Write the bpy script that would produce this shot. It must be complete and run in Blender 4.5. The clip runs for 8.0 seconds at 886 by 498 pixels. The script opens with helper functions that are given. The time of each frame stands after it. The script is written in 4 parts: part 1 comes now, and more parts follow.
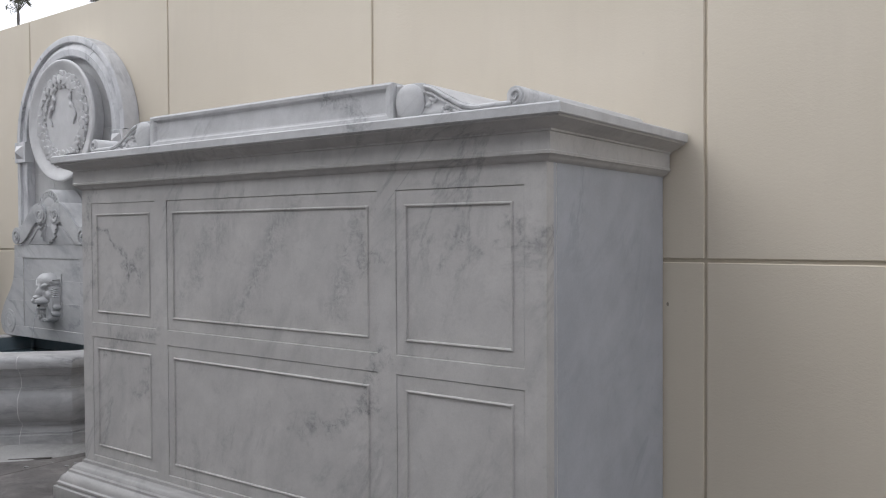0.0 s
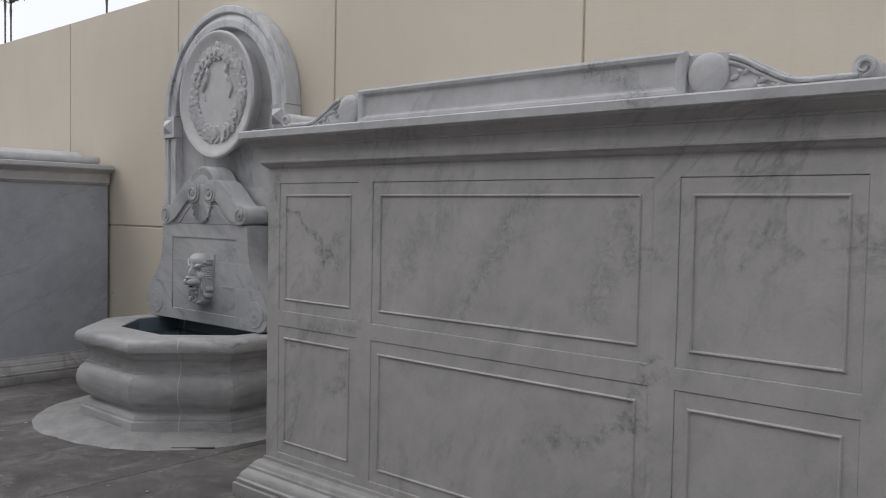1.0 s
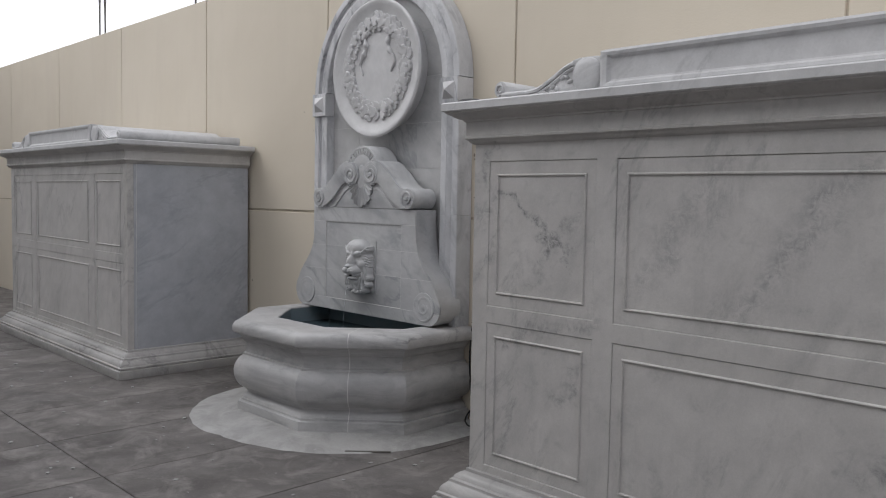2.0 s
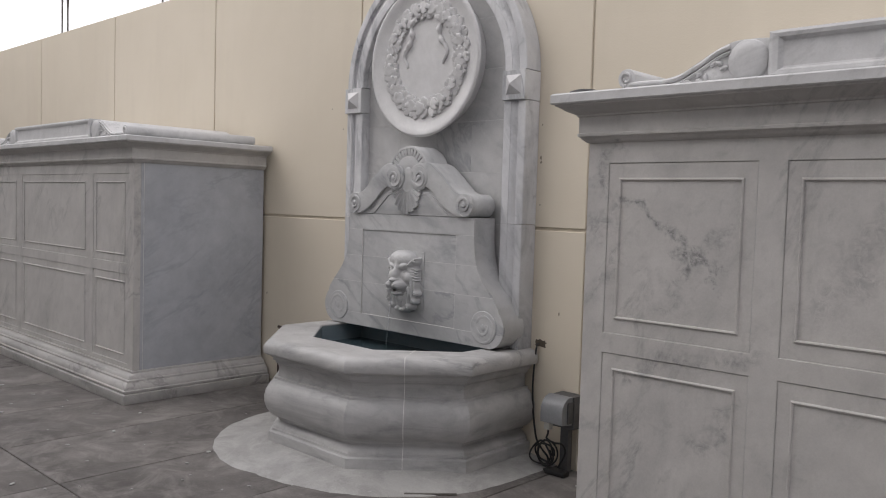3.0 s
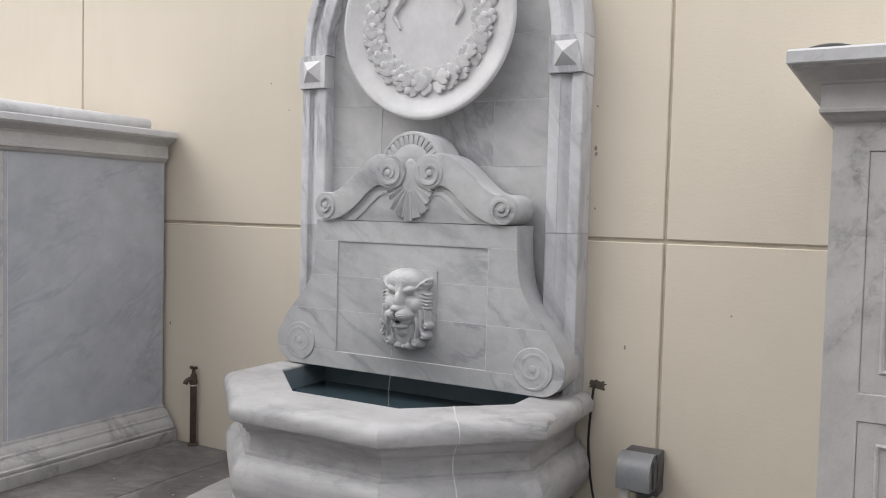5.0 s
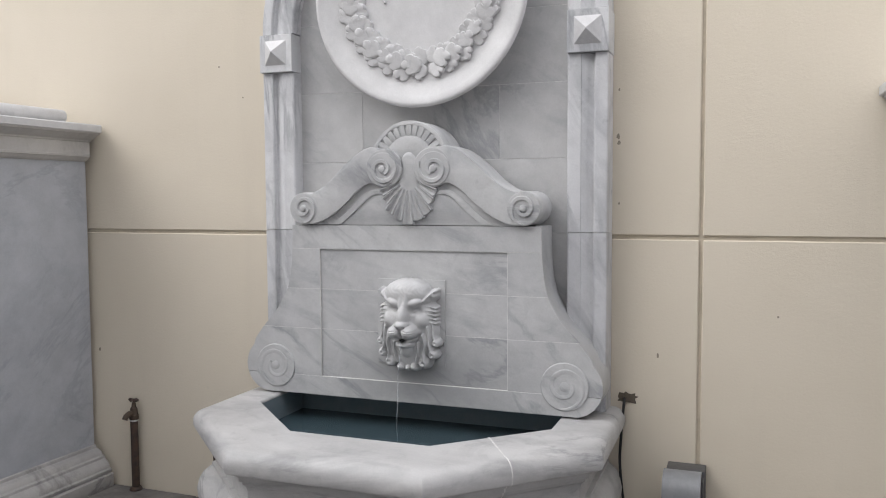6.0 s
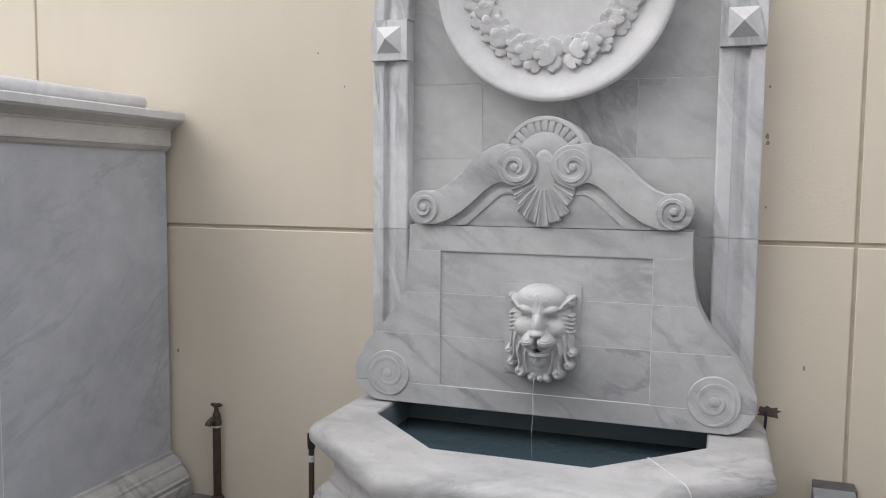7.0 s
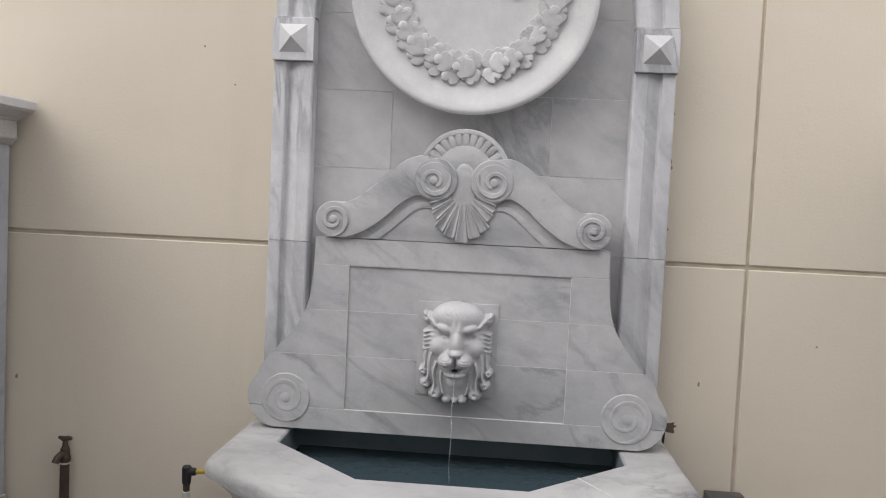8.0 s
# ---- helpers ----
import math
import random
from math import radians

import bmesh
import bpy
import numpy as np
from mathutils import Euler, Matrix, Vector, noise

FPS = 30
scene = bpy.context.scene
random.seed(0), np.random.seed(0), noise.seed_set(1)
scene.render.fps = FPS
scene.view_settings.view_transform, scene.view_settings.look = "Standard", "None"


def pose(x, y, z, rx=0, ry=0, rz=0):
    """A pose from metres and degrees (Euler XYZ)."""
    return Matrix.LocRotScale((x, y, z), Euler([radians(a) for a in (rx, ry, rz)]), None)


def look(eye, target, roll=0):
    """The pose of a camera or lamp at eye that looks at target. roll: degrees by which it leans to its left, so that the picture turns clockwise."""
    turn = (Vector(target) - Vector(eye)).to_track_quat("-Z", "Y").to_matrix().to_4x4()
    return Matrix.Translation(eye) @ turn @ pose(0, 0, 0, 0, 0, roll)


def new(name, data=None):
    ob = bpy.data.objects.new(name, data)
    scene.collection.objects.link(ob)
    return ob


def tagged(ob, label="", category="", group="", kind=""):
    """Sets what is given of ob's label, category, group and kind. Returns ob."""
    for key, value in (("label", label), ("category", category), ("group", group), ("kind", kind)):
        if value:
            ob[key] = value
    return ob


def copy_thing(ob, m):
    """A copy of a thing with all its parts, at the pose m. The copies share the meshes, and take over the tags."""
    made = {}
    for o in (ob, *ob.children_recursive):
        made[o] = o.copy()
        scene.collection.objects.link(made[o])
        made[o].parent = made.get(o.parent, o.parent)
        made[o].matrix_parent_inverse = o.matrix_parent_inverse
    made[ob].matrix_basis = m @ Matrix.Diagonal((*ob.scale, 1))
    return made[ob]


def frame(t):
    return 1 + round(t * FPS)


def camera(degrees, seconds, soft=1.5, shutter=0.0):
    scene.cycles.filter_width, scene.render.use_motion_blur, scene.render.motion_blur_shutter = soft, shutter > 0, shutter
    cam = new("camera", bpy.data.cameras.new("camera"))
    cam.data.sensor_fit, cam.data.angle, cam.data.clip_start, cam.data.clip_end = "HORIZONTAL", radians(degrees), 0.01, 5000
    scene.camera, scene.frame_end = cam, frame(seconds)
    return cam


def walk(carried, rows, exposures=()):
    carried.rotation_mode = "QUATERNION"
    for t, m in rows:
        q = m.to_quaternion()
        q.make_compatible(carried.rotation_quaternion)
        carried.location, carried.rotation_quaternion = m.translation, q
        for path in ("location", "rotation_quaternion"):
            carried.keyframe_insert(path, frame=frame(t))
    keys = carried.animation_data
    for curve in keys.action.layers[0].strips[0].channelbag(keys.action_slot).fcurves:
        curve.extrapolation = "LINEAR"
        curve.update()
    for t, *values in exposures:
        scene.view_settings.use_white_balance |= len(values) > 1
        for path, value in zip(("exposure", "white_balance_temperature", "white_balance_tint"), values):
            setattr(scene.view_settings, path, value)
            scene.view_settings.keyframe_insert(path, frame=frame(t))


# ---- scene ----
cam = camera(56.6, 8.0, soft=1.05)
# seconds, eye, target, roll
PATH = [
    (0, (1.146, -0.004, 1.443), (-0.036, 1.608, 1.403), -0.3),
    (0.5, (0.74, -0.1, 1.459), (-0.473, 1.491, 1.439), -1.0),
    (1, (0.307, -0.137, 1.468), (-0.998, 1.377, 1.384), 1.1),
    (1.5, (-0.163, -0.178, 1.468), (-1.595, 1.215, 1.371), 1.3),
    (1.7, (-0.311, -0.205, 1.461), (-1.759, 1.17, 1.349), 1.1),
    (2.8, (-1.177, -0.231, 1.415), (-2.556, 1.21, 1.261), 1.2),
    (3, (-1.333, -0.22, 1.429), (-2.707, 1.229, 1.324), 1.7),
    (3.5, (-1.724, -0.187, 1.456), (-3.012, 1.342, 1.392), 0.8),
    (4, (-2.106, -0.142, 1.44), (-3.317, 1.445, 1.32), 1.3),
    (4.5, (-2.53, -0.07, 1.443), (-3.609, 1.611, 1.348), 0.5),
    (4.7, (-2.697, -0.045, 1.417), (-3.748, 1.654, 1.33), 1.3),
    (5.8, (-3.512, 0.207, 1.472), (-4.249, 2.062, 1.343), -0.6),
    (6, (-3.654, 0.204, 1.482), (-4.353, 2.073, 1.354), -0.3),
    (6.5, (-3.994, 0.187, 1.517), (-4.606, 2.086, 1.375), 0.5),
    (7, (-4.288, 0.2, 1.537), (-4.936, 2.085, 1.373), 0.5),
    (7.5, (-4.565, 0.255, 1.557), (-5.13, 2.167, 1.398), -0.8),
    (8, (-4.784, 0.25, 1.511), (-4.931, 2.241, 1.4), 2.7),
]
EXPOSURES = [(0, 0.38, 6150, 10), (0.5, -0.13, 6200, 10), (1.0, -0.09, 6250, 10), (1.5, -0.12, 6250, 10), (2.8, 0.74, 6500, 11), (3.0, 0.32, 6550, 12), (3.5, -0.08, 6550, 12), (4.0, 0.36, 6500, 11), (4.5, 0.77, 6450, 10), (6.0, 0.85, 6400, 10), (7.0, 0.78, 6400, 10), (7.5, 0.77, 6400, 10), (8, 0.71, 6500, 11)]
walk(cam, [(t, look(eye, target, roll)) for t, eye, target, roll in PATH], EXPOSURES)

# ---- light: bright overcast sky ----
SUN_ELEVATION, SUN_AZIMUTH = 40.0, 226.0   # degrees; azimuth clockwise from +y
world = bpy.data.worlds.new("overcast")
scene.world = world
world.use_nodes = True
wn, wl = world.node_tree.nodes, world.node_tree.links
sky = wn.new("ShaderNodeTexSky")
sky.sky_type, sky.sun_disc = "NISHITA", False
sky.sun_elevation, sky.sun_rotation = radians(SUN_ELEVATION), radians(SUN_AZIMUTH)
sky.air_density, sky.dust_density, sky.ozone_density = 1.0, 2.0, 1.0
cloud = wn.new("ShaderNodeHueSaturation")
cloud.inputs["Saturation"].default_value = 0.22
wl.new(sky.outputs[0], cloud.inputs["Color"])
deck = wn.new("ShaderNodeMixRGB")               # thin even cloud over the clear sky
deck.inputs[0].default_value, deck.inputs[2].default_value = 0.78, (7.55, 7.45, 7.68, 1)
wl.new(cloud.outputs[0], deck.inputs[1])
wl.new(deck.outputs[0], wn["Background"].inputs["Color"])
wn["Background"].inputs["Strength"].default_value = 0.15
sun = new("sun", bpy.data.lights.new("sun", "SUN"))
sun.data.energy, sun.data.angle, sun.data.color = 0.95, radians(48), (1.0, 0.97, 0.93)
az, el = radians(SUN_AZIMUTH), radians(SUN_ELEVATION)
sun.matrix_world = look((math.sin(az) * math.cos(el) * 30, math.cos(az) * math.cos(el) * 30, math.sin(el) * 30), (0, 0, 0))


# ---- materials ----
class Nodes:
    """Short hand for building one node material."""

    def __init__(self, name, roughness=0.6, metallic=0.0, bump=0.0):
        self.mat = bpy.data.materials.new(name)
        self.mat.use_nodes = True
        self.tree = self.mat.node_tree
        self.bsdf = self.tree.nodes["Principled BSDF"]
        self.bsdf.inputs["Roughness"].default_value = roughness
        self.bsdf.inputs["Metallic"].default_value = metallic

    def add(self, kind, **props):
        node = self.tree.nodes.new("ShaderNode" + kind)
        for key, value in props.items():
            setattr(node, key, value)
        return node

    def link(self, a, b):
        self.tree.links.new(a, b)

    def place(self, shift=9.0):
        """World position, moved by a random step for each object."""
        geo, info = self.add("NewGeometry"), self.add("ObjectInfo")
        step = self.add("VectorMath", operation="MULTIPLY")
        step.inputs[1].default_value = (shift, shift * 0.7, shift * 1.3)
        self.link(info.outputs["Random"], step.inputs[0])
        total = self.add("VectorMath", operation="ADD")
        self.link(geo.outputs["Position"], total.inputs[0])
        self.link(step.outputs[0], total.inputs[1])
        return total.outputs[0]

    def stretched(self, vec, axis, degrees, scale):
        turn = self.add("VectorRotate", rotation_type="AXIS_ANGLE")
        turn.inputs["Axis"].default_value = axis
        turn.inputs["Angle"].default_value = radians(degrees)
        self.link(vec, turn.inputs["Vector"])
        mul = self.add("VectorMath", operation="MULTIPLY")
        mul.inputs[1].default_value = scale
        self.link(turn.outputs[0], mul.inputs[0])
        return mul.outputs[0]

    def noise(self, vec, scale, detail=4.0, rough=0.55, distortion=0.0):
        n = self.add("TexNoise")
        n.inputs["Scale"].default_value, n.inputs["Detail"].default_value = scale, detail
        n.inputs["Roughness"].default_value, n.inputs["Distortion"].default_value = rough, distortion
        self.link(vec, n.inputs["Vector"])
        return n.outputs["Fac"]

    def ramp(self, fac, *stops):
        r = self.add("ValToRGB")
        while len(r.color_ramp.elements) < len(stops):
            r.color_ramp.elements.new(0.5)
        for e, (at, col) in zip(r.color_ramp.elements, stops):
            e.position = at
            e.color = (*col, 1) if isinstance(col, tuple) else (col, col, col, 1)
        self.link(fac, r.inputs[0])
        return r.outputs[0]

    def math(self, op, a, b=0.0):
        m = self.add("Math", operation=op)
        for i, v in enumerate((a, b)):
            if isinstance(v, (int, float)):
                m.inputs[i].default_value = v
            else:
                self.link(v, m.inputs[i])
        return m.outputs[0]

    def mix(self, fac, a, b, blend="MIX"):
        m = self.add("MixRGB", blend_type=blend)
        for i, v in enumerate((fac, a, b)):
            if isinstance(v, (int, float)):
                m.inputs[i].default_value = v if i == 0 else (v, v, v, 1)
            elif isinstance(v, tuple):
                m.inputs[i].default_value = (*v, 1)
            else:
                self.link(v, m.inputs[i])
        return m.outputs[0]

    def colour(self, out):
        self.link(out, self.bsdf.inputs["Base Color"])

    def rough(self, out):
        self.link(out, self.bsdf.inputs["Roughness"])

    def bump(self, height, strength, distance=0.01):
        b = self.add("Bump")
        b.inputs["Strength"].default_value, b.inputs["Distance"].default_value = strength, distance
        self.link(height, b.inputs["Height"])
        self.link(b.outputs[0], self.bsdf.inputs["Normal"])


def marble(name, light, grey, vein, axis=(0, 1, 0), degrees=28, shift=9.0, veins=0.55, tone=0.0, roughness=0.5, size=1.0, drips=0.0, damp_shade=None, broken=False, marks=()):
    """Honed grey-veined white marble: soft clouds, slanting streaks, thin veins and a fine grain."""
    n = Nodes(name, roughness)
    p = n.place(shift)
    s1 = n.stretched(p, axis, degrees, (2.6 * size, 1.9, 1.0))
    s2 = n.stretched(p, axis, degrees + 9, (6.0 * size, 4.2, 2.4))
    clouds = n.noise(s1, 1.0, 6, 0.6, 0.7)
    base = n.mix(n.ramp(clouds, (0.34, 0.0), (0.64, 1.0)), grey, light)
    wisps = n.ramp(n.noise(s2, 0.9, 5, 0.60, 1.0), (0.50, 0.0), (0.78, 1.0))
    if broken:                                  # streaks fall apart into flecks
        crumbs = n.ramp(n.noise(n.stretched(p, axis, degrees, (34.0, 30.0, 15.0)), 1.0, 6, 0.72, 1.6), (0.36, 0.25), (0.60, 1.0))
        wisps = n.math("MULTIPLY", wisps, n.math("MULTIPLY", crumbs, 0.62))
    c = n.mix(n.math("MULTIPLY", wisps, veins * 0.75), base, vein)
    thin = n.math("ABSOLUTE", n.math("SUBTRACT", n.noise(s1, 0.75, 9, 0.62, 1.2), 0.5))
    lines = n.ramp(thin, (0.0, 1.0), (0.030, 0.0))
    where = n.ramp(n.noise(p, 1.3, 3), (0.48, 0.0), (0.62, 1.0))
    if broken:
        lines = n.math("MULTIPLY", lines, crumbs)
    c = n.mix(n.math("MULTIPLY", n.math("MULTIPLY", lines, where), veins * 0.8), c, vein)
    if marks:                                   # the few large veins that run across this block
        bend = n.add("TexNoise")
        bend.inputs["Scale"].default_value, bend.inputs["Detail"].default_value, bend.inputs["Roughness"].default_value = 5.0, 5.0, 0.62
        n.link(p, bend.inputs["Vector"])
        warped = n.add("VectorMath", operation="MULTIPLY_ADD")
        n.link(bend.outputs["Color"], warped.inputs[0])
        warped.inputs[1].default_value = (0.44, 0.0, 0.44)
        n.link(n.add("NewGeometry").outputs["Position"], warped.inputs[2])
        frayed = n.ramp(n.noise(p, 24.0, 6, 0.72, 1.2), (0.40, 0.04), (0.60, 1.0))
        for x0, z0, x1, z1, wide, depth in marks:
            long = math.hypot(x1 - x0, z1 - z0)
            ux, uz = (x1 - x0) / long, (z1 - z0) / long
            local = n.add("VectorMath", operation="SUBTRACT")
            n.link(warped.outputs[0], local.inputs[0])
            local.inputs[1].default_value = (x0 + 0.22, 0, z0 + 0.22)
            dots = []
            for way in ((ux, 0, uz), (-uz, 0, ux)):
                d = n.add("VectorMath", operation="DOT_PRODUCT")
                n.link(local.outputs[0], d.inputs[0])
                d.inputs[1].default_value = way
                dots.append(d.outputs["Value"])
            over = n.math("MAXIMUM", n.math("SUBTRACT", n.math("ABSOLUTE", n.math("SUBTRACT", dots[0], long / 2)), long / 2), 0.0)
            away = n.math("SQRT", n.math("ADD", n.math("MULTIPLY", over, over), n.math("MULTIPLY", dots[1], dots[1])))
            band = n.ramp(n.math("DIVIDE", away, wide * 2), (0.0, 1.0), (0.32, 0.55), (1.0, 0.0))
            c = n.mix(n.math("MULTIPLY", n.math("MULTIPLY", band, frayed), depth), c, vein)
    specks = n.ramp(n.noise(p, 16.0, 4, 0.6, 0.6), (0.58, 0.0), (0.74, 1.0))
    c = n.mix(n.math("MULTIPLY", n.math("MULTIPLY", specks, n.math("ADD", n.math("MULTIPLY", wisps, 0.7), 0.30)), veins * 0.8), c, vein)
    smears = n.ramp(n.noise(p, 9.0, 5, 0.65), (0.33, 0.87), (0.66, 1.0))
    c = n.mix(1.0, c, smears, "MULTIPLY")
    fine = n.noise(p, 160.0, 3, 0.7)
    c = n.mix(0.16, c, n.ramp(fine, (0.25, 0.35), (0.75, 1.0)), "MULTIPLY")
    if drips:                                   # rain streaks and blotches
        run = n.noise(n.stretched(p, (0, 1, 0), 0, (16.0, 16.0, 1.6)), 1.0, 6, 0.7, 0.6)
        spot = n.ramp(n.noise(p, 2.6, 4, 0.6, 0.5), (0.42, 0.0), (0.62, 1.0))
        c = n.mix(n.math("MULTIPLY", n.math("MULTIPLY", n.ramp(run, (0.50, 0.0), (0.72, 1.0)), spot), drips), c, tuple(v * 0.55 for v in grey))
    if damp_shade:                                    # uneven damp stain round one spot, shade under the mask painted in
        near = n.add("VectorMath", operation="DISTANCE")
        n.link(n.stretched(n.add("NewGeometry").outputs["Position"], (0, 1, 0), 0, (0.75, 0.5, 1.5)), near.inputs[0])
        near.inputs[1].default_value = (damp_shade[0] * 0.75, damp_shade[1] * 0.5, damp_shade[2] * 1.5)
        blot = n.math("ADD", near.outputs["Value"], n.math("MULTIPLY", n.noise(p, 7.0, 6, 0.7, 0.8), 0.30))
        c = n.mix(n.math("MULTIPLY", n.ramp(blot, (0.22, 1.0), (0.50, 0.0)), 0.70), c, tuple(v * 0.55 for v in grey))
    if tone:
        info = n.add("ObjectInfo")
        c = n.mix(1.0, c, n.ramp(info.outputs["Random"], (0.0, 1.0 - tone), (1.0, 1.0)), "MULTIPLY")
    n.colour(c)
    n.rough(n.ramp(n.noise(p, 18.0, 3), (0.3, roughness - 0.08), (0.7, roughness + 0.1)))
    n.bump(n.noise(p, 70.0, 4, 0.7), 0.12, 0.004)
    return n.mat


def painted_wall():
    n = Nodes("cream_wall_paint", 0.78)
    p = n.place(0.0)
    big = n.noise(p, 0.7, 5, 0.6, 0.3)
    c = n.mix(n.ramp(big, (0.3, 0.0), (0.7, 1.0)), (0.632, 0.567, 0.460), (0.688, 0.623, 0.516))
    streak = n.noise(n.stretched(p, (0, 1, 0), 0, (5.0, 5.0, 0.5)), 1.0, 5, 0.65)
    c = n.mix(n.math("MULTIPLY", n.ramp(streak, (0.5, 0.0), (0.75, 1.0)), 0.22), c, (0.549, 0.493, 0.409))
    spots = n.ramp(n.noise(p, 26.0, 2, 0.5), (0.74, 0.0), (0.80, 1.0))
    c = n.mix(n.math("MULTIPLY", spots, 0.25), c, (0.502, 0.456, 0.381))
    n.colour(c)
    patch = n.ramp(n.noise(p, 1.6, 3, 0.6, 0.5), (0.5, 0.0), (0.68, 1.0))
    flakes = n.math("MULTIPLY", n.noise(n.stretched(p, (0, 1, 0), 8, (14.0, 14.0, 34.0)), 1.0, 5, 0.7), patch)
    h = n.math("ADD", n.math("MULTIPLY", n.noise(p, 90.0, 5, 0.65), 0.5), flakes)
    n.bump(h, 0.34, 0.006)
    return n.mat


def concrete(name, dark, light, bump=0.3, shift=6.0, pale=(0.33, 0.31, 0.29)):
    n = Nodes(name, 0.85)
    p = n.place(shift)
    c = n.mix(n.ramp(n.noise(p, 1.5, 7, 0.65, 0.6), (0.34, 0.0), (0.66, 1.0)), dark, light)
    c = n.mix(n.math("MULTIPLY", n.ramp(n.noise(p, 3.2, 7, 0.72, 1.2), (0.47, 0.0), (0.66, 1.0)), 0.55), c, pale)
    c = n.mix(n.math("MULTIPLY", n.ramp(n.noise(p, 2.1, 6, 0.7, 1.6), (0.52, 0.0), (0.68, 1.0)), 0.40), c, tuple(v * 0.6 for v in dark))
    c = n.mix(n.math("MULTIPLY", n.ramp(n.noise(p, 55.0, 3, 0.6), (0.66, 0.0), (0.74, 1.0)), 0.5), c, pale)
    c = n.mix(0.35, c, n.ramp(n.noise(p, 120.0, 4, 0.7), (0.2, 0.3), (0.8, 1.0)), "MULTIPLY")
    n.colour(c)
    n.rough(n.ramp(n.noise(p, 3.0, 4), (0.35, 0.62), (0.65, 0.92)))
    n.bump(n.noise(p, 38.0, 8, 0.7), bump, 0.008)
    return n.mat


def plain(name, colour, roughness=0.5, metallic=0.0, worn=None, scale=40.0, amount=0.5):
    n = Nodes(name, roughness, metallic)
    p = n.place(3.0)
    c = n.mix(n.math("MULTIPLY", n.ramp(n.noise(p, scale, 6, 0.7), (0.42, 0.0), (0.66, 1.0)), amount), colour,
              worn or tuple(v * 0.6 for v in colour))
    n.colour(c)
    n.bump(n.noise(p, scale * 4, 4, 0.7), 0.15, 0.002)
    return n.mat


TOMB_VEINS = ((-2.98, 1.69, -3.04, 1.50, 0.018, 0.8), (-3.11, 1.37, -2.97, 1.43, 0.030, 0.6), (-2.98, 1.43, -2.84, 1.41, 0.018, 0.9), (-2.84, 1.41, -2.69, 1.27, 0.016, 0.95), (-2.69, 1.27, -2.58, 1.20, 0.013, 0.9), (-2.69, 1.28, -2.56, 1.42, 0.014, 0.6),
              (-2.45, 1.00, -2.93, 0.80, 0.030, 0.6), (-2.50, 0.80, -2.66, 0.62, 0.024, 0.6), (-2.96, 1.28, -3.10, 1.14, 0.026, 0.5),
              (-2.69, 1.26, -2.81, 1.06, 0.022, 0.5), (-1.98, 1.54, -2.24, 1.10, 0.050, 0.42), (-1.50, 1.55, -1.84, 1.04, 0.060, 0.55), (-1.10, 1.50, -1.28, 1.12, 0.050, 0.5), (-0.62, 1.50, -0.67, 1.30, 0.018, 0.6),
              (-0.95, 0.94, -1.06, 0.78, 0.022, 0.8), (-1.06, 0.78, -1.42, 0.58, 0.032, 0.7), (-0.35, 1.47, -0.24, 1.40, 0.024, 0.7), (-1.04, 1.50, -1.05, 1.28, 0.016, 0.7))
M_TOMB = marble("tomb_marble", (0.577, 0.560, 0.540), (0.500, 0.487, 0.472), (0.200, 0.198, 0.202), degrees=-32, shift=0.0, veins=0.74, drips=0.26, broken=True, marks=TOMB_VEINS)
# tomb sides: darker and bluer than the front, veins slanting along the depth
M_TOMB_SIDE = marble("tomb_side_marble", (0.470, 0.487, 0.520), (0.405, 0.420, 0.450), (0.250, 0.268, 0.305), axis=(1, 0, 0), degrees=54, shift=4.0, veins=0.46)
M_CAP = marble("cap_marble", (0.660, 0.657, 0.660), (0.570, 0.570, 0.575), (0.233, 0.237, 0.246), degrees=-40, shift=0.0, veins=0.55, broken=True,
               marks=((-1.24, 2.02, -1.02, 1.83, 0.035, 0.8), (-1.14, 2.02, -1.00, 1.90, 0.014, 0.6), (-2.72, 1.98, -2.60, 1.86, 0.02, 0.4)))
# blot below the lion: damp stain and the mask's shade in one colour
M_FOUNT = marble("fountain_marble", (0.586, 0.588, 0.588), (0.484, 0.486, 0.491), (0.251, 0.260, 0.279), degrees=58, shift=0.6, veins=0.85, tone=0.05, damp_shade=(-4.88, 3.262, 0.735))
M_PILAR = marble("pilaster_marble", (0.700, 0.700, 0.710), (0.570, 0.575, 0.592), (0.233, 0.242, 0.260), degrees=10, shift=7.0, veins=0.95)
M_TILE = marble("niche_marble", (0.600, 0.597, 0.593), (0.490, 0.490, 0.490), (0.233, 0.242, 0.260), degrees=50, shift=11.0, veins=0.6, tone=0.09)
M_CARVED = marble("carved_marble", (0.679, 0.674, 0.674), (0.605, 0.600, 0.605), (0.372, 0.381, 0.400), degrees=30, shift=5.0, veins=0.3)
# same stone as the carved marble, copied in a darker tone
M_LION = marble("lion_marble", (0.600, 0.600, 0.600), (0.521, 0.521, 0.525), (0.335, 0.339, 0.353), degrees=30, shift=5.0, veins=0.4)
M_BASE = marble("base_marble", (0.493, 0.479, 0.465), (0.400, 0.391, 0.381), (0.195, 0.191, 0.186), degrees=80, shift=3.0, veins=0.9, drips=0.35)
M_BASIN = marble("basin_marble", (0.558, 0.553, 0.549), (0.381, 0.377, 0.377), (0.186, 0.186, 0.191), degrees=84, shift=2.0, veins=0.8, size=2.1)
M_WALL = painted_wall()
M_GROOVE = plain("groove_paint", (0.539, 0.474, 0.372), 0.85, scale=8.0)
M_CONC = concrete("weathered_concrete", (0.095, 0.087, 0.083), (0.195, 0.181, 0.172), pale=(0.325, 0.306, 0.290))
M_JOINT = concrete("joint_dirt", (0.070, 0.064, 0.060), (0.121, 0.112, 0.102))
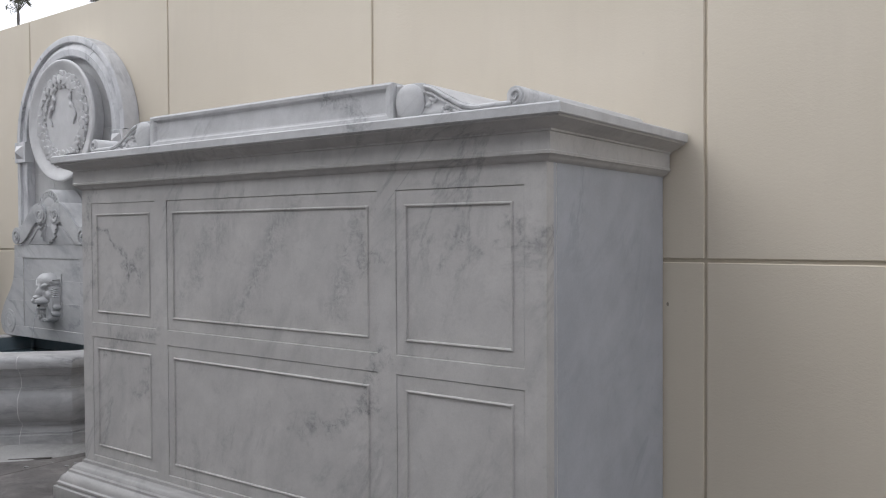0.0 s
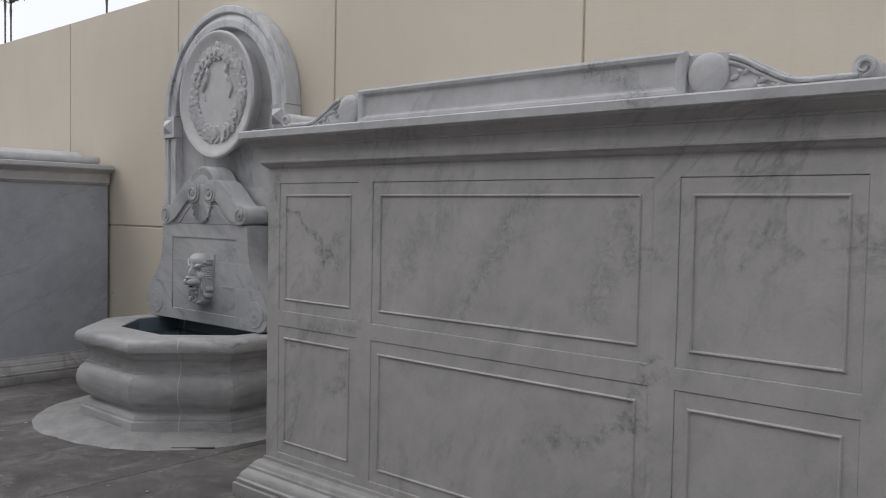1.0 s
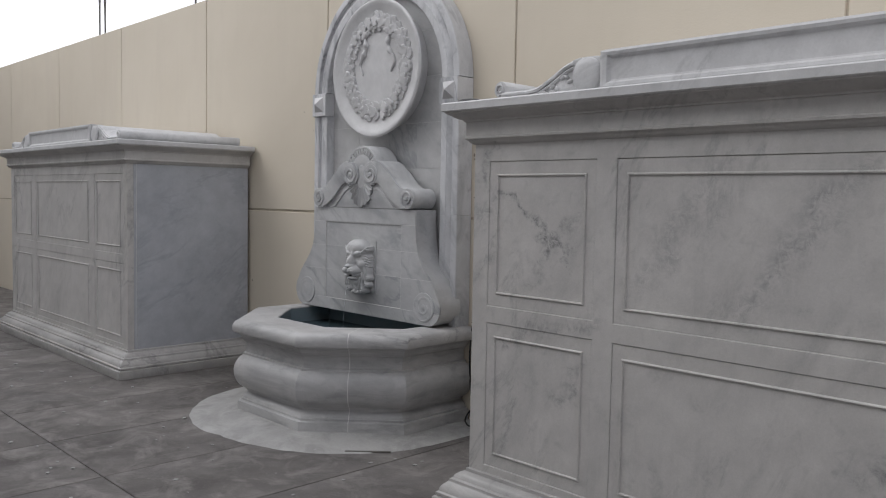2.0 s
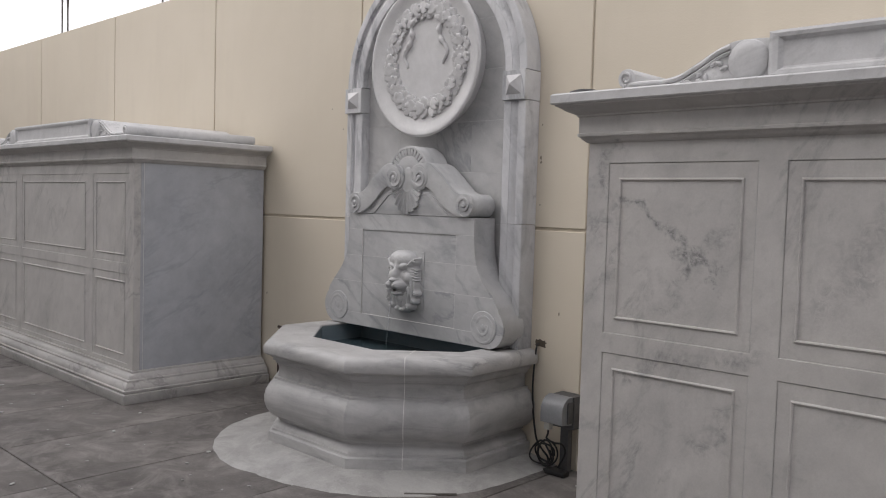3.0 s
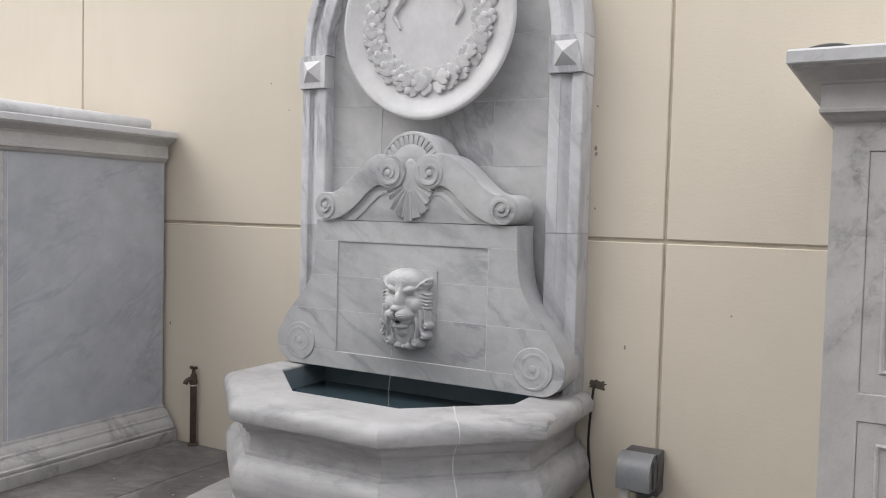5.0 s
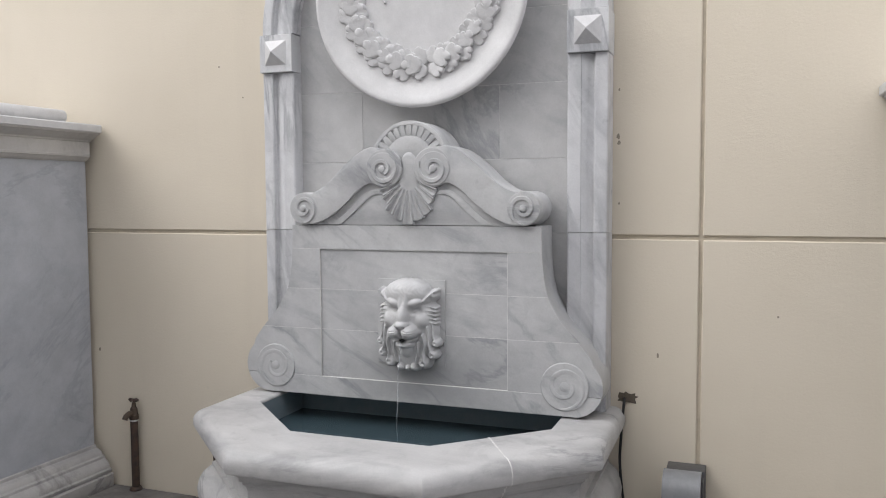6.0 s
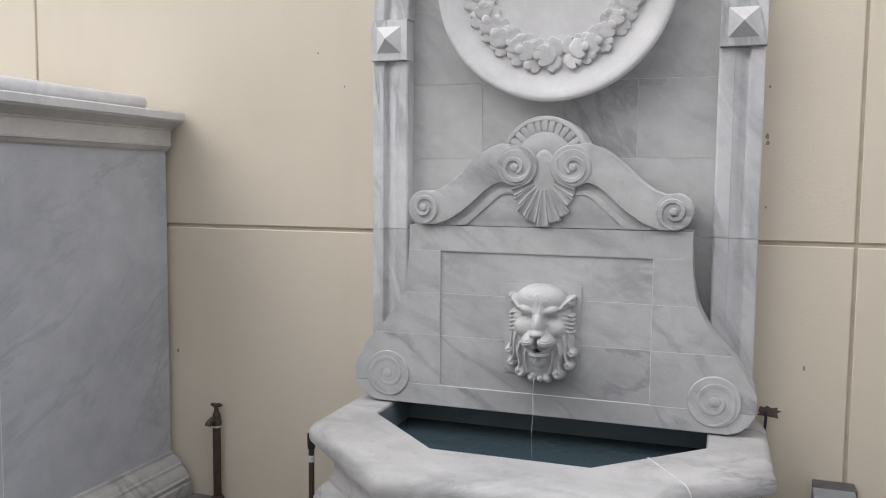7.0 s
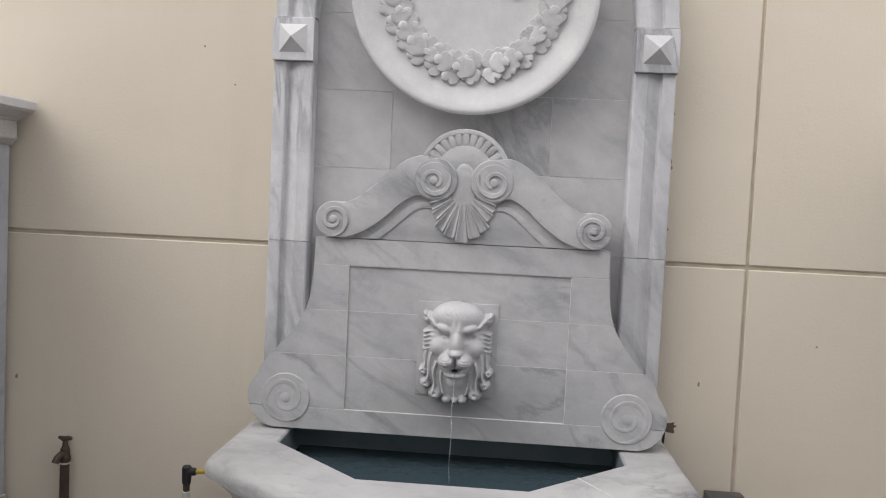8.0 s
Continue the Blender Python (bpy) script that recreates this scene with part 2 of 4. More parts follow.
M_SKIRT = concrete("pale_cement", (0.330, 0.325, 0.315), (0.450, 0.445, 0.431), 0.3, pale=(0.560, 0.555, 0.541))
M_RENDER = concrete("pale_render", (0.46, 0.46, 0.455), (0.56, 0.56, 0.555), 0.2, pale=(0.62, 0.62, 0.61))
M_MORTAR = plain("white_mortar", (0.66, 0.655, 0.640), 0.8)
M_POOL = plain("dark_blue_pool_paint", (0.165, 0.215, 0.240), 0.5, worn=(0.24, 0.26, 0.28), scale=9.0)
M_RUST = plain("rusted_steel_pipe", (0.055, 0.040, 0.034), 0.6, 0.3, worn=(0.13, 0.075, 0.05), scale=30.0)
M_BRASS = plain("tarnished_brass", (0.085, 0.062, 0.045), 0.55, 0.5, worn=(0.045, 0.036, 0.030))
M_BLACK = plain("black_rubber", (0.016, 0.016, 0.017), 0.5)
M_GREY = plain("grey_plastic", (0.20, 0.205, 0.215), 0.42, worn=(0.27, 0.275, 0.285), scale=20.0)
M_GREYD = plain("dark_grey_metal", (0.12, 0.12, 0.125), 0.5, 0.4)
M_WHITE = plain("white_plastic", (0.62, 0.61, 0.58), 0.5)
M_YELLOW = plain("yellow_hose", (0.50, 0.36, 0.05), 0.5)
M_HOLE = plain("broken_masonry", (0.120, 0.098, 0.074), 0.9, worn=(0.05, 0.042, 0.034))
M_CHIP = plain("bare_plaster", (0.30, 0.26, 0.205), 0.9, worn=(0.20, 0.17, 0.13))
M_WOOD = plain("weathered_pole", (0.13, 0.12, 0.11), 0.9)


def water_material():
    n = Nodes("still_dark_water", 0.06)
    n.bsdf.inputs["Base Color"].default_value = (0.044, 0.067, 0.079, 1)
    n.bsdf.inputs["IOR"].default_value = 1.33
    n.bump(n.noise(n.place(0.0), 16.0, 3, 0.5), 0.12, 0.01)
    return n.mat


def clear_water():
    n = Nodes("falling_water", 0.05)
    n.bsdf.inputs["Base Color"].default_value = (0.95, 0.97, 1.0, 1)
    n.bsdf.inputs["Transmission Weight"].default_value = 0.85
    n.bsdf.inputs["IOR"].default_value = 1.33
    return n.mat


M_WATER, M_STREAM = water_material(), clear_water()


# ---- mesh helpers ----
def part(name, bm, material, parent=None, label="", smooth=30.0):
    """Links a bmesh as one mesh object, under a thing or a part."""
    bmesh.ops.recalc_face_normals(bm, faces=bm.faces)
    me = bpy.data.meshes.new(name)
    bm.to_mesh(me)
    bm.free()
    me.materials.append(material)
    if smooth:
        for poly in me.polygons:
            poly.use_smooth = True
        me.set_sharp_from_angle(angle=radians(smooth))
    ob = new(name, me)
    if parent:
        ob.parent = parent
    if label:
        tagged(ob, label)
    return ob


def thing(name, x, y, z, label, category, group="", kind=""):
    ob = new(name)
    ob.empty_display_size = 0.1
    ob.matrix_world = pose(x, y, z)
    return tagged(ob, label, category, group, kind)


def loft(bm, loops, closed=True, cap_first=False, cap_last=False):
    """Quads between loops of equal length."""
    rows = [[bm.verts.new(p) for p in loop] for loop in loops]
    count = len(rows[0])
    for a, b in zip(rows, rows[1:]):
        for i in range(count if closed else count - 1):
            j = (i + 1) % count
            bm.faces.new((a[i], a[j], b[j], b[i]))
    if cap_first:
        bm.faces.new(rows[0])
    if cap_last:
        bm.faces.new(rows[-1])
    return rows


def box(bm, x0, x1, y0, y1, z0, z1, bevel=0.0):
    made = bmesh.ops.create_cube(bm, size=1.0)["verts"]
    for v in made:
        v.co = ((x0 + x1) / 2 + v.co.x * (x1 - x0), (y0 + y1) / 2 + v.co.y * (y1 - y0), (z0 + z1) / 2 + v.co.z * (z1 - z0))
    if bevel:
        edges = {e for v in made for e in v.link_edges}
        bmesh.ops.bevel(bm, geom=list(edges), offset=bevel, segments=2, profile=0.6, affect="EDGES")
    return bm


def offset_path(points, d, closed):
    """The plan line moved outwards (to its right) by d, with mitred corners."""
    out, count = [], len(points)
    for i, p in enumerate(points):
        p = Vector(p)
        sides = []
        if closed or i > 0:
            sides.append((p - Vector(points[i - 1])).normalized())
        if closed or i < count - 1:
            sides.append((Vector(points[(i + 1) % count]) - p).normalized())
        normals = [Vector((s.y, -s.x)) for s in sides]
        m = sum(normals, Vector((0, 0)))
        m = m / m.dot(normals[0])
        out.append(p + m * d)
    return out


def sweep(points, profile, closed=False):
    """A moulding: profile of (outward offset, height) run along a plan line."""
    bm = bmesh.new()
    loft(bm, [[(q.x, q.y, z) for q in offset_path(points, d, closed)] for d, z in profile], closed)
    return bm


def slab_xz(outline, y0, y1, bevel=0.0):
    """A flat outline in x and z, with its front at y0 and its back at y1, the front edge rounded."""
    bm = bmesh.new()
    front = [bm.verts.new((x, y0, z)) for x, z in outline]
    face = bm.faces.new(front)
    back = bmesh.ops.extrude_face_region(bm, geom=[face])["geom"]
    for v in back:
        if isinstance(v, bmesh.types.BMVert):
            v.co.y = y1
    if bevel:
        rim = [e for e in bm.edges if all(abs(v.co.y - y0) < 1e-6 for v in e.verts)]
        bmesh.ops.bevel(bm, geom=rim, offset=bevel, segments=2, profile=0.5, affect="EDGES")
    return bm


def clip(poly, x0, x1, z0, z1):
    """An outline cut to an upright rectangle."""
    for axis, limit, keep in ((0, x0, 1), (0, x1, -1), (1, z0, 1), (1, z1, -1)):
        out = []
        for a, b in zip(poly, poly[1:] + poly[:1]):
            ia, ib = (a[axis] - limit) * keep >= 0, (b[axis] - limit) * keep >= 0
            if ia:
                out.append(a)
            if ia != ib:
                f = (limit - a[axis]) / (b[axis] - a[axis])
                out.append((a[0] + (b[0] - a[0]) * f, a[1] + (b[1] - a[1]) * f))
        poly = out
        if not poly:
            return poly
    clean = [p for p, q in zip(poly, poly[1:] + poly[:1]) if math.dist(p, q) > 1e-5]
    return clean


def curve(points, steps=6):
    """A smooth line through points."""
    pts = [Vector(p) for p in points]
    pts = [2 * pts[0] - pts[1], *pts, 2 * pts[-1] - pts[-2]]
    out = []
    for a, b, c, d in zip(pts, pts[1:], pts[2:], pts[3:]):
        for k in range(steps):
            t = k / steps
            out.append(0.5 * (2 * b + (c - a) * t + (2 * a - 5 * b + 4 * c - d) * t * t + (3 * b - a - 3 * c + d) * t ** 3))
    out.append(pts[-2])
    return [tuple(p) for p in out]


def arc(cx, cz, r, a0, a1, count):
    return [(cx + r * math.cos(radians(a0 + (a1 - a0) * k / count)), cz + r * math.sin(radians(a0 + (a1 - a0) * k / count)))
            for k in range(count + 1)]


def tube(bm, points, radius, sides=8, ends=True):
    """A round bar along a line in space; radius may be a list."""
    pts = [Vector(p) for p in points]
    radii = radius if isinstance(radius, (list, tuple)) else [radius] * len(pts)
    loops, up = [], None
    for i, p in enumerate(pts):
        way = (pts[min(i + 1, len(pts) - 1)] - pts[max(i - 1, 0)]).normalized()
        if up is None:
            up = way.orthogonal().normalized()
        up = (up - way * up.dot(way)).normalized()
        side = way.cross(up)
        loops.append([p + radii[i] * (math.cos(a) * up + math.sin(a) * side) for a in (2 * math.pi * k / sides for k in range(sides))])
    loft(bm, loops, True, ends, ends)
    return bm


def lathe(bm, profile, centre, axis="z", sides=24):
    """A turned shape: profile of (radius, height) round an axis through centre; axis y turns it to face -y."""
    loops = []
    for r, h in profile:
        loop = []
        for k in range(sides):
            a = 2 * math.pi * k / sides
            u, v = r * math.cos(a), r * math.sin(a)
            loop.append((centre[0] + u, centre[1] + v, centre[2] + h) if axis == "z" else (centre[0] + u, centre[1] - h, centre[2] + v))
        loops.append(loop)
    loft(bm, loops, True, profile[0][0] > 1e-4, profile[-1][0] > 1e-4)
    return bm


def spiral(bm, cx, y, cz, r0, r1, turns, start, thick, way=1):
    """A raised scroll line on an upright face."""
    count = int(turns * 18)
    pts, radii = [], []
    for k in range(count + 1):
        f = k / count
        a = radians(start) + way * f * turns * 2 * math.pi
        r = r0 + (r1 - r0) * f
        pts.append((cx + r * math.cos(a), y, cz + r * math.sin(a)))
        radii.append(thick * (1.0 - 0.35 * f))
    tube(bm, pts, radii, 6)


def scroll_face(bm, cx, y, cz, r, turns, start, way, high, width=0.36, shrink=0.56, boss=0.20):
    """A flat raised band that winds inwards to a boss, on an upright face at depth y."""
    count, loops = int(turns * 26), []
    for k in range(count + 1):
        f = k / count
        a = radians(start) + way * f * turns * 2 * math.pi
        ro = r * (1.0 - shrink * f)
        w = r * width * (1.0 - 0.30 * f) * min(1.0, 0.25 + 4 * f)
        h = high * (0.85 + 0.25 * f)
        loops.append([(cx + q * math.cos(a), d, cz + q * math.sin(a)) for q, d in ((ro, y + 0.002), (ro - 0.04 * w, y - 0.7 * h), (ro - 0.16 * w, y - h), (ro - 0.78 * w, y - h * 0.9), (ro - 0.94 * w, y - 0.6 * h), (ro - w, y + 0.002))])
    loft(bm, loops, True, True, True)
    lathe(bm, [(r * boss * 1.1, -0.002), (r * boss, high * 0.8), (r * boss * 0.7, high * 1.25), (0.0, high * 1.45)], (cx, y, cz), "y", 18)


# ---- setting: ground and boundary wall ----
WALL_Y, WALL_TOP, JOINT_Z = 3.535, 3.225, 1.315
bm = bmesh.new()
bmesh.ops.create_grid(bm, x_segments=2, y_segments=2, size=2500)
ground = part("ground", bm, M_JOINT, None, smooth=0)
ground.location.z = -0.012
tagged(ground, "dark dirty concrete ground running on to the horizon", "ground", kind="structure")

wall = thing("wall_north", 0, 0, 0, "tall cream painted masonry boundary wall with grooved panels", "wall", kind="structure")
bm = bmesh.new()
box(bm, -62, 16, WALL_Y + 0.009, WALL_Y + 0.22, -0.2, WALL_TOP - 0.004)
part("core", bm, M_GROOVE, wall, smooth=0)

# unseen wall, added to cut low sky and bounce light to the front
sky_blocker = thing("wall_south", 0, 0, 0, "added unseen wall behind the camera that blocks low sky", "wall", kind="structure")
bm = bmesh.new()
box(bm, -16, 16, -3.6, -3.4, -0.2, 6.8)
part("core", bm, M_RENDER, sky_blocker, smooth=0)
# out of view, added to take western light off the far left
sky_blocker_west = thing("wall_west", 0, 0, 0, "added unseen wall to the west that dims the far left", "wall", kind="structure")
bm = bmesh.new()
box(bm, -16.2, -16, -3.6, WALL_Y - 0.01, -0.2, 5.0)
part("core", bm, M_RENDER, sky_blocker_west, smooth=0)

# ---- tomb ----
FRONT, BACK = 2.468, 3.524
TX0, TX1 = -3.121, -0.228
TC = (TX0 + TX1) / 2


def make_tomb():
    tomb = thing("stone_tomb", TC, FRONT, 0, "grey-veined white marble tomb with panelled front and scrolled lid on concrete", "tomb", "tombs along the wall")

    def add(name, bm, mat, label="", smooth=30.0):
        ob = part(name, bm, mat, tomb, label, smooth)
        ob.location = (-TC, -FRONT, 0)
        return ob

    # front frame of stiles and rails round six sunk panels
    cols = [(-3.03, -2.46), (-2.362, -0.993), (-0.895, -0.318)]
    rows = [(0.244, 0.889), (0.967, 1.607)]
    xs = [TX0] + [v for c in cols for v in c] + [TX1]
    zs = [0.15] + [v for r in rows for v in r] + [1.70]
    bm = bmesh.new()
    for i in range(len(xs) - 1):
        for j in range(len(zs) - 1):
            if i % 2 == 1 and j % 2 == 1:
                continue
            quad = [bm.verts.new(p) for p in ((xs[i], FRONT, zs[j]), (xs[i + 1], FRONT, zs[j]), (xs[i + 1], FRONT, zs[j + 1]), (xs[i], FRONT, zs[j + 1]))]
            bm.faces.new(quad)
    bmesh.ops.remove_doubles(bm, verts=bm.verts, dist=1e-5)
    grown = bmesh.ops.extrude_face_region(bm, geom=bm.faces[:])["geom"]
    for v in grown:
        if isinstance(v, bmesh.types.BMVert):
            v.co.y = FRONT + 0.05
    edge = [e for e in bm.edges if all(abs(v.co.y - FRONT) < 1e-6 for v in e.verts) and abs(e.calc_face_angle(0)) > 0.5]
    bmesh.ops.bevel(bm, geom=edge, offset=0.0025, segments=1, affect="EDGES")
    add("front_frame", bm, M_TOMB, smooth=0)
    for x0, x1 in cols:
        for z0, z1 in rows:
            bx, bz = 0.050, 0.060
            loops = []
            for inset_x, inset_z, y in ((0.001, 0.001, 0.0035), (bx - 0.006, bz - 0.006, 0.0035), (bx - 0.0045, bz - 0.0045, -0.0005), (bx - 0.001, bz - 0.001, -0.003), (bx + 0.003, bz + 0.003, -0.002), (bx + 0.0055, bz + 0.0055, 0.0045)):
                loops.append([(x0 + inset_x, FRONT + y, z0 + inset_z), (x1 - inset_x, FRONT + y, z0 + inset_z),
                              (x1 - inset_x, FRONT + y, z1 - inset_z), (x0 + inset_x, FRONT + y, z1 - inset_z)])
            bm = bmesh.new()
            loft(bm, loops, True, False, True)
            add("panel", bm, M_TOMB, smooth=0)
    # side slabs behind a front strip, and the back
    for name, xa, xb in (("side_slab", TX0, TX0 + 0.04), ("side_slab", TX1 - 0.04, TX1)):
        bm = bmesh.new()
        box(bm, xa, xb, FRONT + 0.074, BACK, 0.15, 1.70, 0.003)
        add(name, bm, M_TOMB_SIDE, "smooth marble side slab coloured darker and bluer than the front", 0)
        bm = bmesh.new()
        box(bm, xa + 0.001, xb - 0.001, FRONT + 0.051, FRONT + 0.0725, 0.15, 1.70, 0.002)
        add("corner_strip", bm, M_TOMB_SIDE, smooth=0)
        bm = bmesh.new()
        box(bm, xa + 0.0005, xb - 0.0005, FRONT + 0.0722, FRONT + 0.0745, 0.15, 1.70)
        add("mortar_joint", bm, M_MORTAR, smooth=0)
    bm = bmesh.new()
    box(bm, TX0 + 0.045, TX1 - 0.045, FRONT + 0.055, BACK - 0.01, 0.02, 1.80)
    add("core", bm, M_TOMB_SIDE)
    plan = [(TX0, BACK), (TX0, FRONT), (TX1, FRONT), (TX1, BACK)]
    # base mouldings
    add("plinth", sweep(plan, [(0.0, 0.0), (0.118, 0.0), (0.120, 0.004), (0.120, 0.064), (0.116, 0.068), (0.0, 0.07)]), M_BASE)
    base = [(0.104, 0.07), (0.108, 0.078), (0.108, 0.088), (0.098, 0.094), (0.096, 0.104), (0.090, 0.118), (0.078, 0.130), (0.066, 0.140), (0.064, 0.152), (0.052, 0.158), (0.046, 0.172), (0.030, 0.184), (0.012, 0.190), (0.010, 0.204), (0.0, 0.208)]
    add("base_moulding", sweep(plan, base), M_BASE, smooth=40)
    # cornice
    cornice = [(0.0, 1.684), (0.008, 1.687), (0.020, 1.696), (0.028, 1.706), (0.034, 1.709), (0.035, 1.718), (0.031, 1.722), (0.031, 1.782), (0.038, 1.785), (0.040, 1.791), (0.054, 1.797), (0.070, 1.804), (0.086, 1.816), (0.098, 1.821), (0.100, 1.828)]
    add("cornice", sweep(plan, cornice), M_TOMB, smooth=40)
    cap = [(0.03, 1.828), (0.108, 1.828), (0.112, 1.832), (0.112, 1.862), (0.106, 1.868), (0.03, 1.868)]
    bm = sweep(plan, cap)
    top = offset_path(plan, 0.03, False)
    bm.faces.new([bm.verts.new((p.x, p.y, 1.868)) for p in top])
    add("cap_slab", bm, M_CAP)
    # scrolled lid: one outline run from front to back
    LC = TC + 0.025
    LY0, LY1, LZ = FRONT - 0.02, BACK - 0.035, 1.868
    half = [(0.778, 2.012), (0.785, 2.004), (0.82, 2.006), (0.87, 2.008)]
    swoop = curve([(0.90, 2.006), (0.96, 1.986), (1.03, 1.946), (1.10, 1.913), (1.18, 1.900), (1.275, 1.902)], 5)
    end = arc(1.31, 1.915, 0.036, 160, -62, 12)
    right = half + swoop + end + [(1.31, LZ)]
    outline = [(LC + x, z) for x, z in right] + [(LC - x, z) for x, z in reversed(right)]
    bm = slab_xz(outline, LY0, LY1, 0.004)
    add("lid", bm, M_CAP, "scroll-ended marble lid", 24)
    bm = bmesh.new()
    loops = []
    for dx, dz, y in ((0.0, 0.0, 0.002), (0.0, 0.0, -0.020), (0.012, 0.008, -0.024), (0.030, 0.020, -0.022), (0.040, 0.028, -0.010), (0.046, 0.034, -0.008)):
        loops.append([(LC - 0.778 + dx, LY0 + y, LZ + 0.004 + dz), (LC + 0.778 - dx, LY0 + y, LZ + 0.004 + dz), (LC + 0.778 - dx, LY0 + y, 2.018 - dz), (LC - 0.778 + dx, LY0 + y, 2.018 - dz)])
    loft(bm, loops, True, False, True)
    add("tablet", bm, M_CAP, smooth=0)
    bm = bmesh.new()
    box(bm, LC - 0.765, LC + 0.765, LY0 - 0.012, LY0 + 0.10, 2.010, 2.022, 0.003)
    add("tablet_ridge", bm, M_CAP)
    bm = bmesh.new()
    box(bm, LC - 0.66, LC + 0.60, LY0 + 0.27, LY1 - 0.27, 2.004, 2.066, 0.008)
    add("top_slab", bm, M_CAP, "raised marble slab on the lid")
    for side in (-1, 1):
        bm = bmesh.new()
        lathe(bm, [(0.069, -0.003), (0.069, 0.008), (0.065, 0.013), (0.040, 0.018), (0.0, 0.020)], (LC + side * 0.850, LY0, 1.936), "y", 20)
        add("disc", bm, M_CAP, smooth=50)
        for k, (drop, rad) in enumerate(((0.010, 0.009), (0.030, 0.007))):
            bm = bmesh.new()
            line = curve([(0.915, 1.998 - drop), (0.96, 1.982 - drop), (1.03, 1.942 - drop), (1.10, 1.909 - drop), (1.17, 1.896 - drop * 0.7)], 6)
            tube(bm, [(LC + side * x, LY0 - 0.002, z) for x, z in line], rad, 6)
            if k == 0:
                tube(bm, [(LC + side * x, LY0 - 0.002, 1.892) for x in (1.165, 1.22, 1.275, 1.295)], [0.008, 0.009, 0.009, 0.006], 6)
                spiral(bm, LC + side * 1.31, LY0 - 0.002, 1.915, 0.028, 0.006, 1.3, -90, 0.007, side)
            add("scroll", bm, M_CAP, smooth=60)
        # leaf carving in the corner below the scroll
        rnd = random.Random(5)
        for k in range(11):
            f = rnd.random()
            x = 0.93 + 0.15 * f
            z = 1.880 + (1.0 - f) * 0.085 * rnd.random()
            bm = bmesh.new()
            bmesh.ops.create_icosphere(bm, subdivisions=1, radius=1.0)
            bmesh.ops.transform(bm, verts=bm.verts, matrix=Matrix.LocRotScale((LC + side * x, LY0 - 0.001, z), Euler((0, rnd.uniform(0, 3), 0)), (0.018, 0.009, 0.009)))
            add("leaf", bm, M_CAP, smooth=60)
    return tomb


tomb = make_tomb()
twin = copy_thing(tomb, pose(-6.838 + TC - TX1, FRONT - 0.006, 0, 0, 0, -0.4))
twin.scale = (1, 1, 0.989)
for ob in [c for c in twin.children if c.name.startswith("top_slab")]:
    bpy.data.objects.remove(ob)                 # the second tomb's lid is flat

# ---- fountain ----
XC = -4.94
RIM = 0.632
fountain = thing("wall_fountain", XC, 3.0, 0, "white and grey marble wall fountain with octagonal basin against cream wall", "fountain")


def fpart(name, bm, mat, label="", smooth=30.0, parent=None):
    ob = part(name, bm, mat, parent or fountain, label, smooth)
    if not parent:
        ob.location = (-XC, -3.0, 0)
    return ob


# basin: body, rim and painted inside
OUT = [(XC - 0.81, 3.52), (XC - 0.81, 2.92), (XC - 0.36, 2.49), (XC + 0.36, 2.49), (XC + 0.832, 2.955), (XC + 0.825, 3.52)]
INN = [(XC - 0.615, 3.45), (XC - 0.615, 3.11), (XC - 0.270, 2.775), (XC + 0.270, 2.775), (XC + 0.615, 3.11), (XC + 0.615, 3.45)]


def ring(points, d, z):
    return [(q.x, q.y, z) for q in offset_path(points, d, False)]


body_profile = [(-0.036, 0.0), (-0.034, 0.004), (-0.034, 0.042), (-0.034, 0.094), (-0.040, 0.099), (-0.053, 0.100), (-0.054, 0.113), (-0.060, 0.116), (-0.066, 0.130), (-0.082, 0.143), (-0.095, 0.151), (-0.097, 0.160), (-0.086, 0.163), (-0.084, 0.176),
                (-0.068, 0.182), (-0.042, 0.201), (-0.022, 0.230), (-0.009, 0.267), (-0.006, 0.306), (-0.014, 0.343), (-0.031, 0.373), (-0.052, 0.392), (-0.062, 0.399), (-0.064, 0.411), (-0.080, 0.414), (-0.084, 0.440), (-0.084, 0.468),
                (-0.078, 0.486), (-0.066, 0.496), (-0.064, 0.508), (-0.052, 0.511), (-0.051, 0.526), (-0.041, 0.530), (-0.039, 0.546)]
bm = bmesh.new()
loft(bm, [ring(OUT, d, z) for d, z in body_profile], False)
basin = fpart("basin_body", bm, M_BASIN, "stained grey marble basin with swelling moulded sides", 28)
bm = bmesh.new()
rim_loops = [ring(OUT, -0.05, 0.546), ring(OUT, -0.012, 0.546), ring(OUT, -0.003, 0.552), ring(OUT, 0.002, 0.566), ring(OUT, 0.002, 0.590), ring(OUT, -0.004, 0.606), ring(OUT, -0.016, 0.620),
             ring(OUT, -0.034, 0.629), ring(OUT, -0.055, RIM), ring(INN, 0.006, RIM), ring(INN, 0.0, RIM - 0.006), ring(INN, 0.0, 0.620)]
loft(bm, rim_loops, False)
fpart("basin_rim", bm, M_BASIN, "rounded grey marble rim", 32)
bm = bmesh.new()
inner = [ring(INN, 0.0015, 0.623), ring(INN, 0.0015, 0.20)]
rows = loft(bm, inner, True)
bm.faces.new(rows[-1])
fpart("basin_lining", bm, M_POOL, "dark blue-green painted basin lining", 0)
# mortar seam down one slanting side
seam = bmesh.new()
f = 0.47
loops = []
